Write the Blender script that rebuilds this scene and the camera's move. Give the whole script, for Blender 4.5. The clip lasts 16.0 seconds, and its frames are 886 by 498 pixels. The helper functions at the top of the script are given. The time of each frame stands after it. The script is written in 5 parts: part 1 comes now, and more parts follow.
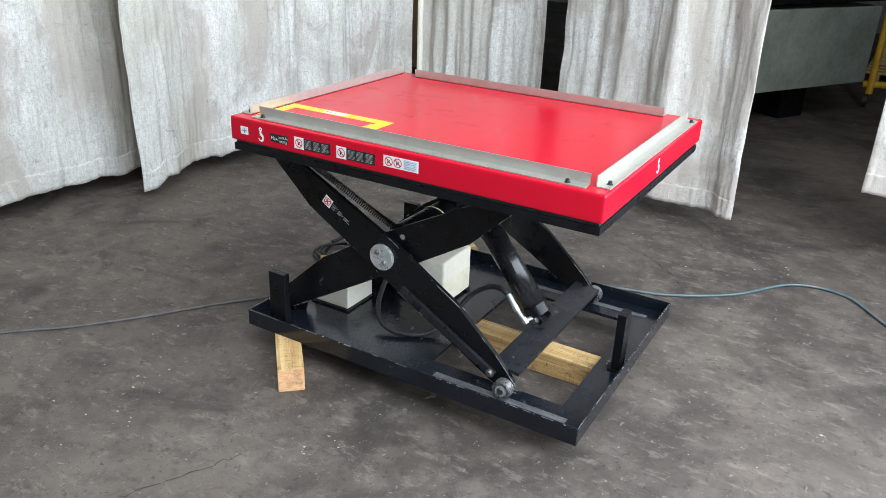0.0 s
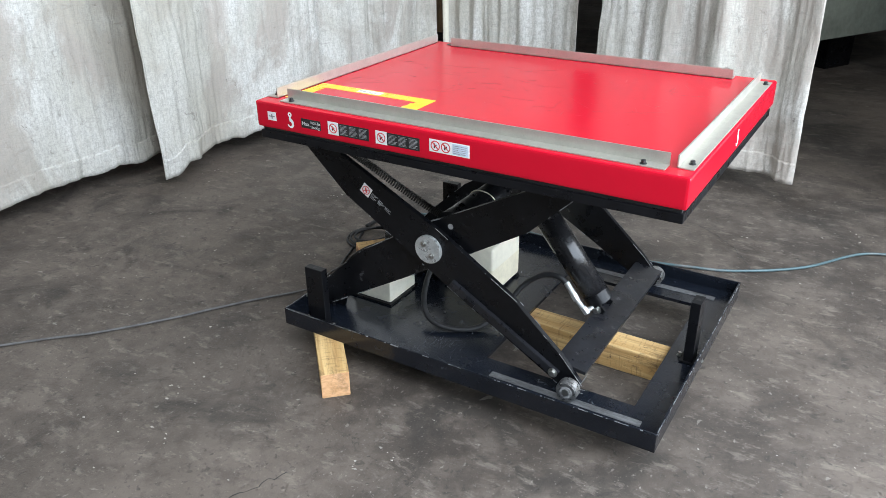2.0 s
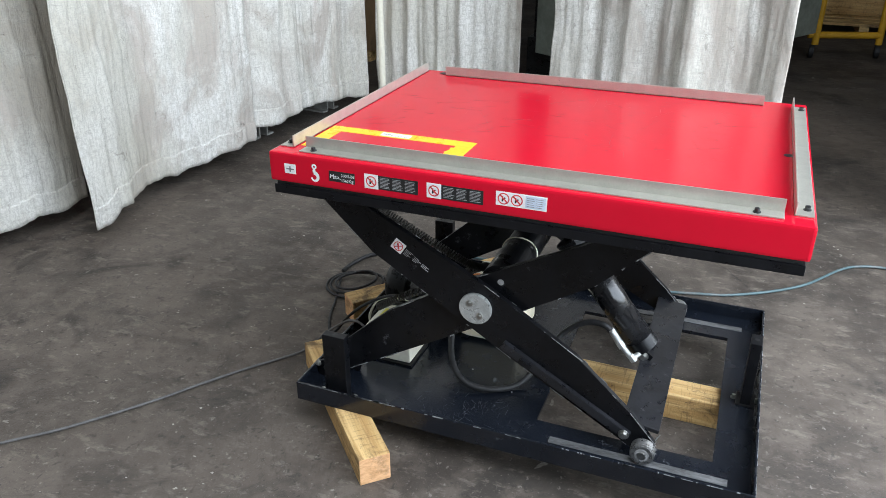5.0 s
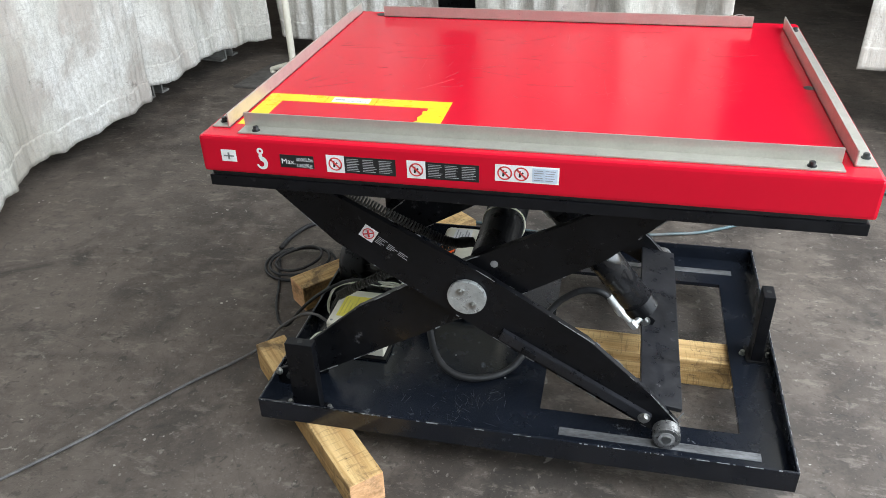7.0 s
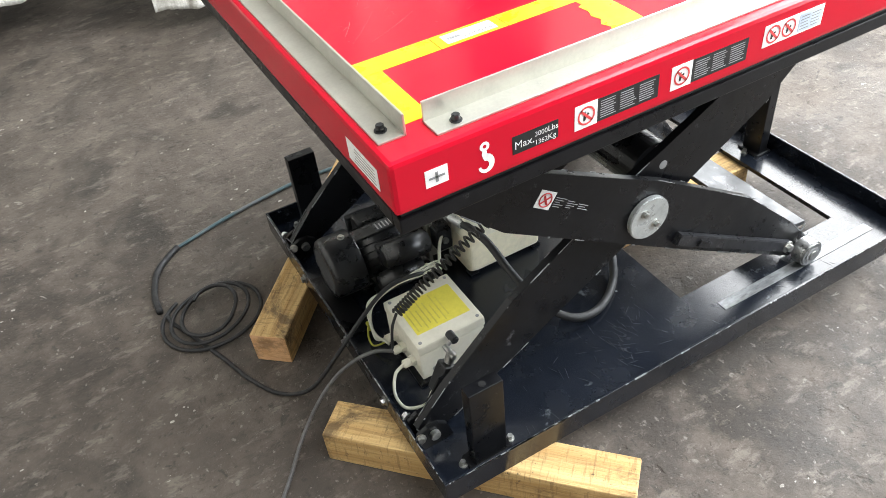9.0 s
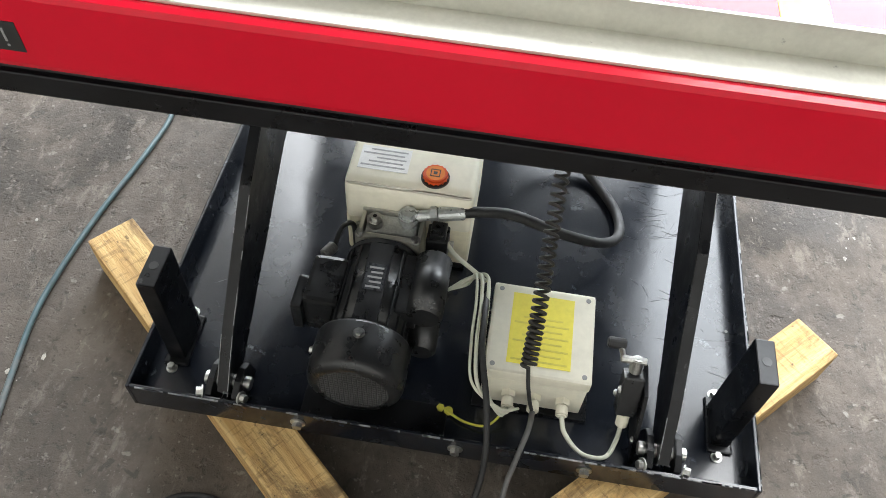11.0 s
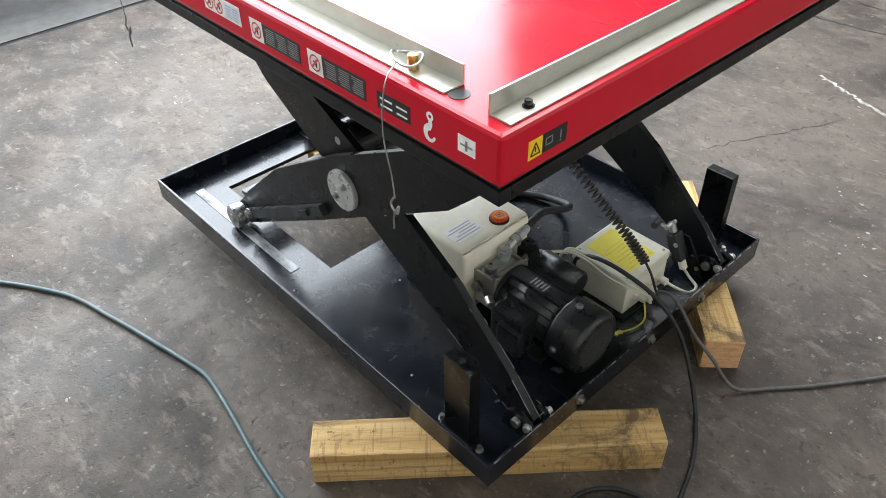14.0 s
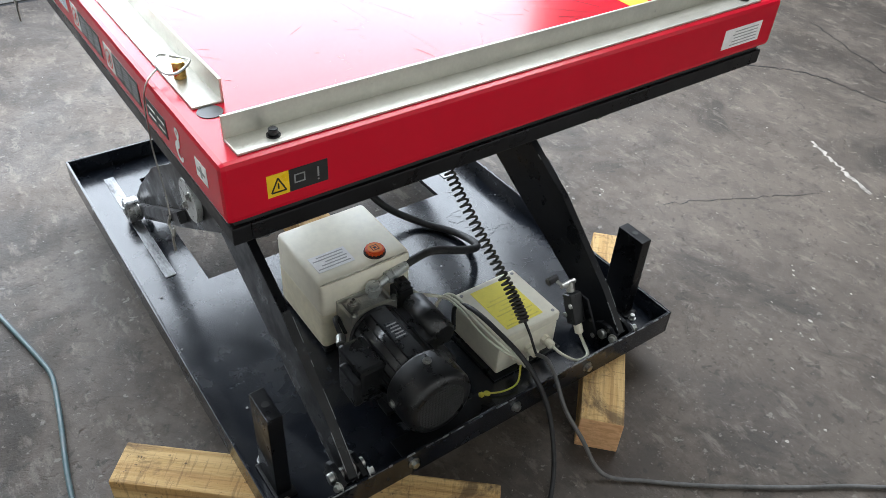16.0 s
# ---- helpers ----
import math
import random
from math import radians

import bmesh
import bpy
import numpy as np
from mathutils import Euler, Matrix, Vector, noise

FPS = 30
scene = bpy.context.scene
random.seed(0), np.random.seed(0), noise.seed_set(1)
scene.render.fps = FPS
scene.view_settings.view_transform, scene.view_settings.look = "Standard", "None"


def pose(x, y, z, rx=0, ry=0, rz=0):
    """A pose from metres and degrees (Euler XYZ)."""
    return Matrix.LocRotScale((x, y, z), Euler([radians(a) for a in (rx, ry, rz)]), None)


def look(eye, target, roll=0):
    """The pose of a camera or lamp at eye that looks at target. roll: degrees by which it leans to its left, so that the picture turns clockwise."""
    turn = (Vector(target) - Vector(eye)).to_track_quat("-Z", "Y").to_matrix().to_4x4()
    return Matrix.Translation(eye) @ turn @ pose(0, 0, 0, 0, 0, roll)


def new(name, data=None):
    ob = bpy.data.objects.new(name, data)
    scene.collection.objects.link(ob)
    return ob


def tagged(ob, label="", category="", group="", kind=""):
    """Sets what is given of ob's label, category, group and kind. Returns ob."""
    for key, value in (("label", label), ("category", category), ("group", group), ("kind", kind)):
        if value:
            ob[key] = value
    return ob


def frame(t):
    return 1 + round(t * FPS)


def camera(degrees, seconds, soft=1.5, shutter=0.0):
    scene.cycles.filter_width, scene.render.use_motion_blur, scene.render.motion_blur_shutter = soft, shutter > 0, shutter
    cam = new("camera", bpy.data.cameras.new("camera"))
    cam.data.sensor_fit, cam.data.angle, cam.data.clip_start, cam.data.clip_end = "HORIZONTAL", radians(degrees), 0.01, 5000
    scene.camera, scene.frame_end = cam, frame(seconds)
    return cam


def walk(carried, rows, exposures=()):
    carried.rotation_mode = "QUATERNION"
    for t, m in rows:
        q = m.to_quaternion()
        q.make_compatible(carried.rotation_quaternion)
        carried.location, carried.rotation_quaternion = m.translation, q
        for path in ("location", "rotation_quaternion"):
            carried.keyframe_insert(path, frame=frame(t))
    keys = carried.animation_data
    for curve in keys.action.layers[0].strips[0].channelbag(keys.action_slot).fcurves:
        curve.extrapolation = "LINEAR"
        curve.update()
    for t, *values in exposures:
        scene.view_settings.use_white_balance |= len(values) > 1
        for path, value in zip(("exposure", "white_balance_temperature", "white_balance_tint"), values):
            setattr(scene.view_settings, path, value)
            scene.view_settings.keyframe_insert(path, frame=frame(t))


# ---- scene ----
cam = camera(59.2, 16.0, 0.8)
PATH = [
    (0, (1.883, -1.84, 1.543), (0.968, -0.256, 0.736), 2.3),
    (0.5, (1.92, -1.809, 1.559), (0.962, -0.246, 0.761), 1.3),
    (1, (1.943, -1.758, 1.561), (0.952, -0.221, 0.752), 0.3),
    (1.5, (1.886, -1.688, 1.551), (0.892, -0.173, 0.706), -0.5),
    (2, (1.678, -1.676, 1.52), (0.737, -0.153, 0.627), -0.7),
    (2.5, (1.467, -1.651, 1.513), (0.611, -0.095, 0.595), -0.6),
    (3, (1.319, -1.566, 1.528), (0.553, 0.039, 0.613), -0.5),
    (3.5, (1.217, -1.614, 1.559), (0.545, 0.04, 0.658), -0.1),
    (4, (1.144, -1.694, 1.553), (0.494, -0.017, 0.677), 0.4),
    (6.5, (1.086, -1.438, 1.525), (0.418, 0.205, 0.602), -0.7),
    (7, (0.826, -1.355, 1.503), (0.426, 0.305, 0.461), -1.9),
    (7.5, (0.475, -1.163, 1.396), (0.341, 0.47, 0.248), -3.0),
    (8, (0.134, -0.936, 1.426), (0.32, 0.622, 0.186), -2.5),
    (8.5, (-0.133, -0.861, 1.44), (0.279, 0.63, 0.173), -5.0),
    (11, (-0.471, 0.449, 1.257), (0.719, 0.565, -0.346), 4.2),
    (11.5, (-0.549, 0.738, 1.258), (0.654, 0.571, -0.331), 5.5),
    (12, (-0.576, 0.999, 1.249), (0.636, 0.602, -0.292), 3.8),
    (12.5, (-0.493, 1.192, 1.263), (0.686, 0.546, -0.219), 2.8),
    (13, (-0.54, 1.436, 1.336), (0.616, 0.599, -0.066), 0.7),
    (13.5, (-0.578, 1.589, 1.393), (0.562, 0.638, 0.053), -1.0),
    (14, (-0.572, 1.598, 1.401), (0.557, 0.567, 0.111), -1.0),
    (14.5, (-0.575, 1.596, 1.401), (0.571, 0.546, 0.143), -0.9),
    (15, (-0.638, 1.566, 1.428), (0.541, 0.536, 0.184), -0.3),
    (15.5, (-0.724, 1.418, 1.41), (0.505, 0.444, 0.169), -0.1),
    (16, (-0.709, 1.209, 1.355), (0.518, 0.266, 0.088), 3.7),
]
walk(cam, [(t, look(eye, target, roll)) for t, eye, target, roll in PATH],
     [(0, 0.22, 6150, 10), (4, 0.22, 6200, 10), (6.5, 0.20, 6300, 10), (7, 0.28, 6400, 10), (8, 0.60, 6650, 10), (8.5, 0.82, 6700, 10), (11, 1.17, 6700, 10), (12, 1.15, 6700, 10), (13, 0.94, 6600, 10), (14, 0.72, 6500, 10), (15.3, 0.60, 6350, 10), (16, 0.48, 6300, 10)])

# ---- light ----
world = bpy.data.worlds.new("sky")
scene.world = world
world.use_nodes = True
wn, wl = world.node_tree.nodes, world.node_tree.links
sky = wn.new("ShaderNodeTexSky")
sky.sky_type, sky.sun_disc = "NISHITA", False
sky.sun_elevation, sky.sun_rotation = radians(38), radians(60)
wl.new(sky.outputs[0], wn["Background"].inputs[0])
wn["Background"].inputs[1].default_value = 0.12

sun_data = bpy.data.lights.new("sun", "SUN")
sun_data.energy, sun_data.angle, sun_data.color = 0.7, radians(12), (1.0, 0.95, 0.88)
sun = new("sun", sun_data)
sun.matrix_world = look((6, -9, 9), (0, 0, 0))


def area_lamp(name, eye, target, wide, high, watts, colour):
    data = bpy.data.lights.new(name, "AREA")
    data.shape, data.size, data.size_y, data.energy, data.color = "RECTANGLE", wide, high, watts, colour
    ob = new(name, data)
    ob.matrix_world = look(eye, target)
    return ob


# daylight in the big doorway, and an added overhead fill with no seen source
area_lamp("doorway_daylight", (2.98, -0.1, 2.75), (0.0, -0.1, 2.6), 4.3, 4.4, 380, (0.87, 0.94, 1.0))
area_lamp("overhead_fill", (1.5, -2.5, 5.9), (1.5, -2.5, 0.0), 2.5, 3.5, 230, (0.95, 0.98, 1.0))


# ---- materials ----
def mat(name, base, rough=0.6, metal=0.0, vary=0.12, scale=8.0, bump=0.0, bump_scale=120.0, spot=None, spot_scale=6.0, spot_amount=0.5,
        rough_vary=0.1, coat=0.0, spec=0.5, stretch=(1, 1, 1)):
    """Principled material with colour variation at two scales, fine relief, and stains of a second colour."""
    m = bpy.data.materials.new(name)
    m.use_nodes = True
    n, l = m.node_tree.nodes, m.node_tree.links
    p = n["Principled BSDF"]
    p.inputs["Metallic"].default_value, p.inputs["Specular IOR Level"].default_value = metal, spec
    p.inputs["Coat Weight"].default_value, p.inputs["Coat Roughness"].default_value = coat, 0.14
    co = n.new("ShaderNodeTexCoord")
    mp = n.new("ShaderNodeMapping")
    mp.inputs["Scale"].default_value = stretch
    l.new(co.outputs["Object"], mp.inputs[0])

    def tex(s, detail=6.0, rgh=0.6):
        t = n.new("ShaderNodeTexNoise")
        t.inputs["Scale"].default_value, t.inputs["Detail"].default_value, t.inputs["Roughness"].default_value = s, detail, rgh
        l.new(mp.outputs[0], t.inputs["Vector"])
        return t.outputs["Fac"]

    def ranged(src, a, b, c, d):
        r = n.new("ShaderNodeMapRange")
        for i, v in enumerate((a, b, c, d)):
            r.inputs[i + 1].default_value = v
        l.new(src, r.inputs[0])
        return r.outputs[0]

    big, fine = tex(scale), tex(scale * 9)
    hsv = n.new("ShaderNodeHueSaturation")
    hsv.inputs["Color"].default_value = (*base, 1)
    add = n.new("ShaderNodeMath")
    add.operation = "ADD"
    l.new(ranged(big, 0.38, 0.62, 1 - vary, 1 + vary), add.inputs[0])
    l.new(ranged(fine, 0.36, 0.64, -vary * 0.7, vary * 0.7), add.inputs[1])
    l.new(add.outputs[0], hsv.inputs["Value"])
    out = hsv.outputs[0]
    if spot:
        mix = n.new("ShaderNodeMix")
        mix.data_type = "RGBA"
        l.new(ranged(tex(spot_scale, 8.0, 0.75), 0.59 - 0.16 * spot_amount, 0.66 - 0.1 * spot_amount, 0.0, 0.9), mix.inputs[0])
        l.new(out, mix.inputs[6])
        mix.inputs[7].default_value = (*spot, 1)
        out = mix.outputs[2]
    l.new(out, p.inputs["Base Color"])
    l.new(ranged(tex(scale * 2.3), 0.38, 0.62, max(0.03, rough - rough_vary), min(1, rough + rough_vary)), p.inputs["Roughness"])
    if bump:
        b = n.new("ShaderNodeBump")
        b.inputs["Strength"].default_value, b.inputs["Distance"].default_value = bump, 0.004
        l.new(tex(bump_scale), b.inputs["Height"])
        l.new(b.outputs[0], p.inputs["Normal"])
    return m


RED = mat("red_paint", (0.52, 0.006, 0.02), 0.22, vary=0.02, scale=5, rough_vary=0.06, bump=0.02, bump_scale=60)
BLACK = mat("black_paint", (0.0045, 0.0048, 0.006), 0.34, spec=0.3, vary=0.3, scale=7, spot=(0.07, 0.07, 0.075), spot_scale=18, spot_amount=-0.2, bump=0.05, bump_scale=90)
TRAY = mat("tray_paint", (0.0065, 0.0085, 0.0130), 0.24, spec=0.42, vary=0.15, scale=5, rough_vary=0.05, spot=(0.09, 0.10, 0.11), spot_scale=13, spot_amount=-0.25, bump=0.03, bump_scale=70, coat=0.25)
MOTOR = mat("motor_paint", (0.013, 0.0135, 0.0145), 0.34, vary=0.25, scale=14, spot=(0.05, 0.048, 0.045), spot_scale=34, spot_amount=-0.3, bump=0.05)
GRILLE = mat("grille_wire", (0.028, 0.028, 0.028), 0.5)
RUBBER = mat("black_rubber", (0.014, 0.014, 0.015), 0.6, vary=0.3, scale=20)
ALU = mat("aluminium", (0.52, 0.51, 0.455), 0.38, metal=0.7, vary=0.05, rough_vary=0.04, spot=(0.30, 0.30, 0.28), spot_scale=45, spot_amount=-0.35, scale=22, bump=0.05, bump_scale=200, stretch=(1, 1, 1))
STEEL = mat("zinc_steel", (0.46, 0.46, 0.44), 0.38, metal=1.0, vary=0.2, scale=30, bump=0.05)
ZINC = mat("bright_zinc", (0.50, 0.52, 0.515), 0.36, metal=0.55, vary=0.12, scale=30, bump=0.04)
TRACK = mat("worn_track", (0.21, 0.215, 0.22), 0.45, metal=0.7, vary=0.3, scale=14, spot=(0.03, 0.03, 0.033), spot_scale=16, spot_amount=0.2, stretch=(0.5, 1.6, 1))
ROLLER = mat("worn_roller", (0.34, 0.34, 0.335), 0.34, metal=0.85, vary=0.2, scale=40)
FITTING = mat("dull_zinc", (0.46, 0.465, 0.45), 0.5, metal=0.6, vary=0.15, scale=30)
CHROME = mat("chrome_rod", (0.8, 0.8, 0.8), 0.12, metal=1.0, vary=0.03)
BRASS = mat("brass", (0.6, 0.38, 0.12), 0.35, metal=1.0)


def layered(name, build):
    """A material from a short recipe: build(tex, ranged, mixed, crease) gives colour, roughness and height sockets."""
    m = bpy.data.materials.new(name)
    m.use_nodes = True
    n, l = m.node_tree.nodes, m.node_tree.links
    p = n["Principled BSDF"]
    co = n.new("ShaderNodeTexCoord")

    def tex(s, stretch=(1, 1, 1), detail=6.0, rgh=0.6, warp=0.0):
        mp = n.new("ShaderNodeMapping")
        mp.inputs["Scale"].default_value = stretch
        l.new(co.outputs["Object"], mp.inputs[0])
        t = n.new("ShaderNodeTexNoise")
        for k, v in (("Scale", s), ("Detail", detail), ("Roughness", rgh), ("Distortion", warp)):
            t.inputs[k].default_value = v
        l.new(mp.outputs[0], t.inputs["Vector"])
        return t.outputs["Fac"]

    def ranged(src, a, b, c, d):
        r = n.new("ShaderNodeMapRange")
        for i, v in enumerate((a, b, c, d)):
            r.inputs[i + 1].default_value = v
        l.new(src, r.inputs[0])
        return r.outputs[0]

    def crease(src):
        """Distance from the middle of a noise: thin wandering lines where it is near zero."""
        a = n.new("ShaderNodeMath")
        a.operation = "SUBTRACT"
        a.inputs[1].default_value = 0.5
        l.new(src, a.inputs[0])
        b = n.new("ShaderNodeMath")
        b.operation = "ABSOLUTE"
        l.new(a.outputs[0], b.inputs[0])
        return b.outputs[0]

    def mixed(fac, one, two):
        x = n.new("ShaderNodeMix")
        x.data_type = "RGBA"
        l.new(fac, x.inputs[0])
        for i, c in ((6, one), (7, two)):
            if isinstance(c, tuple):
                x.inputs[i].default_value = (*c, 1)
            else:
                l.new(c, x.inputs[i])
        return x.outputs[2]

    colour, rough, heights = build(tex, ranged, mixed, crease)
    l.new(colour, p.inputs["Base Color"])
    l.new(rough, p.inputs["Roughness"])
    last = None
    for strength, distance, h in heights:
        b = n.new("ShaderNodeBump")
        b.inputs["Strength"].default_value, b.inputs["Distance"].default_value = strength, distance
        l.new(h, b.inputs["Height"])
        if last:
            l.new(last, b.inputs["Normal"])
        last = b.outputs[0]
    l.new(last, p.inputs["Normal"])
    return m


def concrete(tex, ranged, mixed, crease):
    c = mixed(ranged(tex(0.8, detail=8, warp=0.6), 0.40, 0.60, 0, 1), (0.046, 0.0366, 0.0292), (0.108, 0.088, 0.071))
    c = mixed(ranged(tex(5, detail=10, rgh=0.7), 0.46, 0.60, 0, 0.6), c, (0.138, 0.114, 0.093))
    c = mixed(ranged(tex(2.3, detail=6, warp=1.2), 0.54, 0.65, 0, 0.8), c, (0.032, 0.027, 0.022))
    c = mixed(ranged(tex(11, detail=9, rgh=0.72), 0.51, 0.60, 0, 0.45), c, (0.050, 0.040, 0.033))
    c = mixed(ranged(tex(16, (0.6, 1.3, 1), 8, 0.72), 0.55, 0.63, 0, 0.42), c, (0.22, 0.190, 0.157))
    c = mixed(ranged(tex(30, detail=4, rgh=0.6, warp=0.6), 0.61, 0.66, 0, 0.6), c, (0.03, 0.026, 0.022))
    c = mixed(ranged(tex(44, (1, 0.7, 1), 3, 0.6), 0.65, 0.70, 0, 0.5), c, (0.26, 0.24, 0.21))
    c = mixed(ranged(tex(17, detail=5, rgh=0.55, warp=0.5), 0.70, 0.725, 0, 0.7), c, (0.27, 0.25, 0.22))
    c = mixed(ranged(crease(tex(1.3, (0.6, 1.3, 1), 5, 0.6, 1.4)), 0.001, 0.0035, 0.25, 0), c, (0.025, 0.022, 0.019))
    c = mixed(ranged(tex(95, detail=3, rgh=0.6), 0.63, 0.70, 0, 0.5), c, (0.23, 0.205, 0.175))
    c = mixed(ranged(tex(60, detail=3), 0.60, 0.68, 0, 0.45), c, (0.035, 0.029, 0.023))
    return c, ranged(tex(2.4, detail=8), 0.3, 0.7, 0.52, 0.86), [
        (0.45, 0.012, tex(13, detail=7, rgh=0.65)), (0.7, 0.0035, tex(70, detail=6, rgh=0.75)), (0.6, 0.004, ranged(tex(27, (1, 0.8, 1), 4, 0.6), 0.60, 0.72, 1, 0)), (0.5, 0.002, ranged(tex(60, detail=3), 0.60, 0.68, 1, 0))]


def canvas(tex, ranged, mixed, crease):
    c = mixed(ranged(tex(1.6, (1, 1, 0.5), 8, 0.65, 0.8), 0.42, 0.60, 0, 1), (0.69, 0.68, 0.65), (0.54, 0.525, 0.475))
    c = mixed(ranged(tex(9, (1, 1, 0.22), 8, 0.75, 0.6), 0.50, 0.66, 0, 0.32), c, (0.42, 0.395, 0.34))
    c = mixed(ranged(tex(1.5, (1, 1, 0.6), 10, 0.68, 1.0), 0.48, 0.57, 0, 0.75), c, (0.36, 0.305, 0.265))
    c = mixed(ranged(tex(0.9, (1, 1, 0.45), 6, 0.6, 0.6), 0.52, 0.62, 0, 0.45), c, (0.45, 0.43, 0.35))
    c = mixed(ranged(tex(6.5, detail=10, rgh=0.8, warp=1.0), 0.60, 0.67, 0, 0.8), c, (0.13, 0.11, 0.095))
    c = mixed(ranged(tex(15, (0.6, 0.6, 2.2), 6, 0.7, 0.5), 0.58, 0.68, 0, 0.45), c, (0.22, 0.20, 0.175))
    c = mixed(ranged(tex(26, (1, 1, 0.5), 6, 0.7, 0.5), 0.61, 0.70, 0, 0.6), c, (0.18, 0.165, 0.145))
    c = mixed(ranged(tex(110, (1, 1, 0.35), 4, 0.75), 0.46, 0.58, 0, 0.5), c, (0.36, 0.345, 0.31))
    c = mixed(ranged(tex(90, (0.5, 0.5, 2.5), 3, 0.7), 0.50, 0.60, 0, 0.35), c, (0.32, 0.305, 0.275))
    return c, ranged(tex(8), 0, 1, 0.85, 1.0), [
        (0.6, 0.022, tex(9, (1, 1, 0.18), 5, 0.55, 0.4)), (0.25, 0.010, ranged(crease(tex(2.2, (1, 1, 0.35), 3, 0.5, 0.7)), 0.0, 0.06, 0, 1)),
        (0.5, 0.008, tex(24, (1, 1, 0.5), 8, 0.7, 0.6)), (0.7, 0.003, tex(150, (1, 1, 0.35), 3)), (0.5, 0.002, tex(180, (0.4, 0.4, 2.0), 3))]


def timber_grain(tex, ranged, mixed, crease):
    c = mixed(ranged(tex(24, (0.05, 1, 1), 6, 0.65, 0.8), 0.40, 0.60, 0, 1), (0.71, 0.50, 0.225), (0.52, 0.315, 0.115))
    c = mixed(ranged(tex(90, (0.04, 1, 1), 4, 0.7), 0.50, 0.62, 0, 0.5), c, (0.27, 0.145, 0.05))
    c = mixed(ranged(tex(30, (4.5, 0.5, 0.5), 3, 0.6, 0.2), 0.57, 0.65, 0, 0.42), c, (0.17, 0.095, 0.035))
    c = mixed(ranged(tex(7, (0.8, 1, 1), 9, 0.75, 0.8), 0.54, 0.66, 0, 0.8), c, (0.085, 0.052, 0.026))
    c = mixed(ranged(tex(60, detail=5, rgh=0.8), 0.60, 0.68, 0, 0.8), c, (0.05, 0.03, 0.018))
    return c, ranged(tex(20), 0, 1, 0.6, 0.9), [(0.8, 0.006, tex(110, (0.12, 1, 1), 6, 0.7)), (0.4, 0.004, tex(30, (4.5, 0.5, 0.5), 3, 0.6, 0.2))]


def end_grain(tex, ranged, mixed, crease):
    c = mixed(ranged(tex(40, (1, 1, 3), 5, 0.6, 0.6), 0.40, 0.60, 0, 1), (0.74, 0.44, 0.23), (0.60, 0.33, 0.15))
    c = mixed(ranged(tex(9, detail=7, rgh=0.7), 0.56, 0.66, 0, 0.6), c, (0.16, 0.09, 0.04))
    return c, ranged(tex(20), 0, 1, 0.7, 0.95), [(0.6, 0.003, tex(120, (1, 1, 2), 5, 0.7))]


WOOD, END_GRAIN = layered("timber", timber_grain), layered("sawn_end", end_grain)
CONCRETE, CLOTH = layered("concrete", concrete), layered("canvas", canvas)
LIGHT_CONCRETE = mat("outdoor_concrete", (0.12, 0.118, 0.11), 0.85, vary=0.15, scale=2, bump=0.3, bump_scale=50)
WALL = mat("wall_paint", (0.26, 0.26, 0.25), 0.9, vary=0.2, scale=1)
WHITE_PLASTIC = mat("tank_plastic", (0.80, 0.76, 0.63), 0.42, vary=0.05, scale=6)
GREY_PLASTIC = mat("box_plastic", (0.70, 0.67, 0.56), 0.5, vary=0.05, scale=9)
YELLOW = mat("yellow_film", (0.80, 0.50, 0.01), 0.35, vary=0.06, scale=12)
PALE_YELLOW = mat("pale_yellow_label", (0.80, 0.70, 0.10), 0.5, vary=0.05, scale=12)
WHITE = mat("white_label", (0.78, 0.77, 0.76), 0.45, vary=0.06, scale=30)
INK = mat("black_ink", (0.012, 0.012, 0.012), 0.5)
GREY_INK = mat("grey_ink", (0.25, 0.25, 0.25), 0.5)
RED_INK = mat("red_ink", (0.62, 0.05, 0.05), 0.5)
ORANGE = mat("orange_cap", (0.68, 0.085, 0.012), 0.4)
OIL = mat("oil_in_plastic", (0.78, 0.72, 0.55), 0.4, vary=0.08, scale=8)
TEAL = mat("teal_hose", (0.066, 0.112, 0.122), 0.45, vary=0.15, scale=6, spot=(0.16, 0.155, 0.15), spot_scale=1.6, spot_amount=0.6)
CORD = mat("dusty_cord", (0.034, 0.031, 0.028), 0.65, vary=0.3, scale=20)
GREY_CABLE = mat("grey_cable", (0.10, 0.098, 0.096), 0.6, vary=0.2, scale=12)
WIRE_PALE = mat("pale_wire", (0.60, 0.60, 0.50), 0.5, vary=0.05)
MACHINE = mat("machine_paint", (0.24, 0.26, 0.215), 0.6, vary=0.15, scale=3)
RAIL_YELLOW = mat("yellow_paint", (0.62, 0.34, 0.02), 0.5, vary=0.1)


BIN_PAINT = mat("bin_paint", (0.34, 0.335, 0.31), 0.55, metal=0.2, vary=0.2, scale=4, spot=(0.12, 0.08, 0.05), spot_scale=7, spot_amount=0.1, bump=0.1)
PLYWOOD = mat("plywood", (0.27, 0.17, 0.085), 0.75, vary=0.2, scale=3, spot=(0.07, 0.05, 0.035), spot_scale=4, spot_amount=0.4, stretch=(1, 1, 0.3))
DUST = mat("pale_dust", (0.35, 0.325, 0.29), 0.9, vary=0.3, scale=40)
PALE_BLUE = mat("pale_blue_panel", (0.55, 0.62, 0.72), 0.5)
GREY_LABEL = mat("light_print", (0.34, 0.34, 0.34), 0.5)
YELLOW_WIRE = mat("earth_yellow", (0.62, 0.58, 0.08), 0.5)
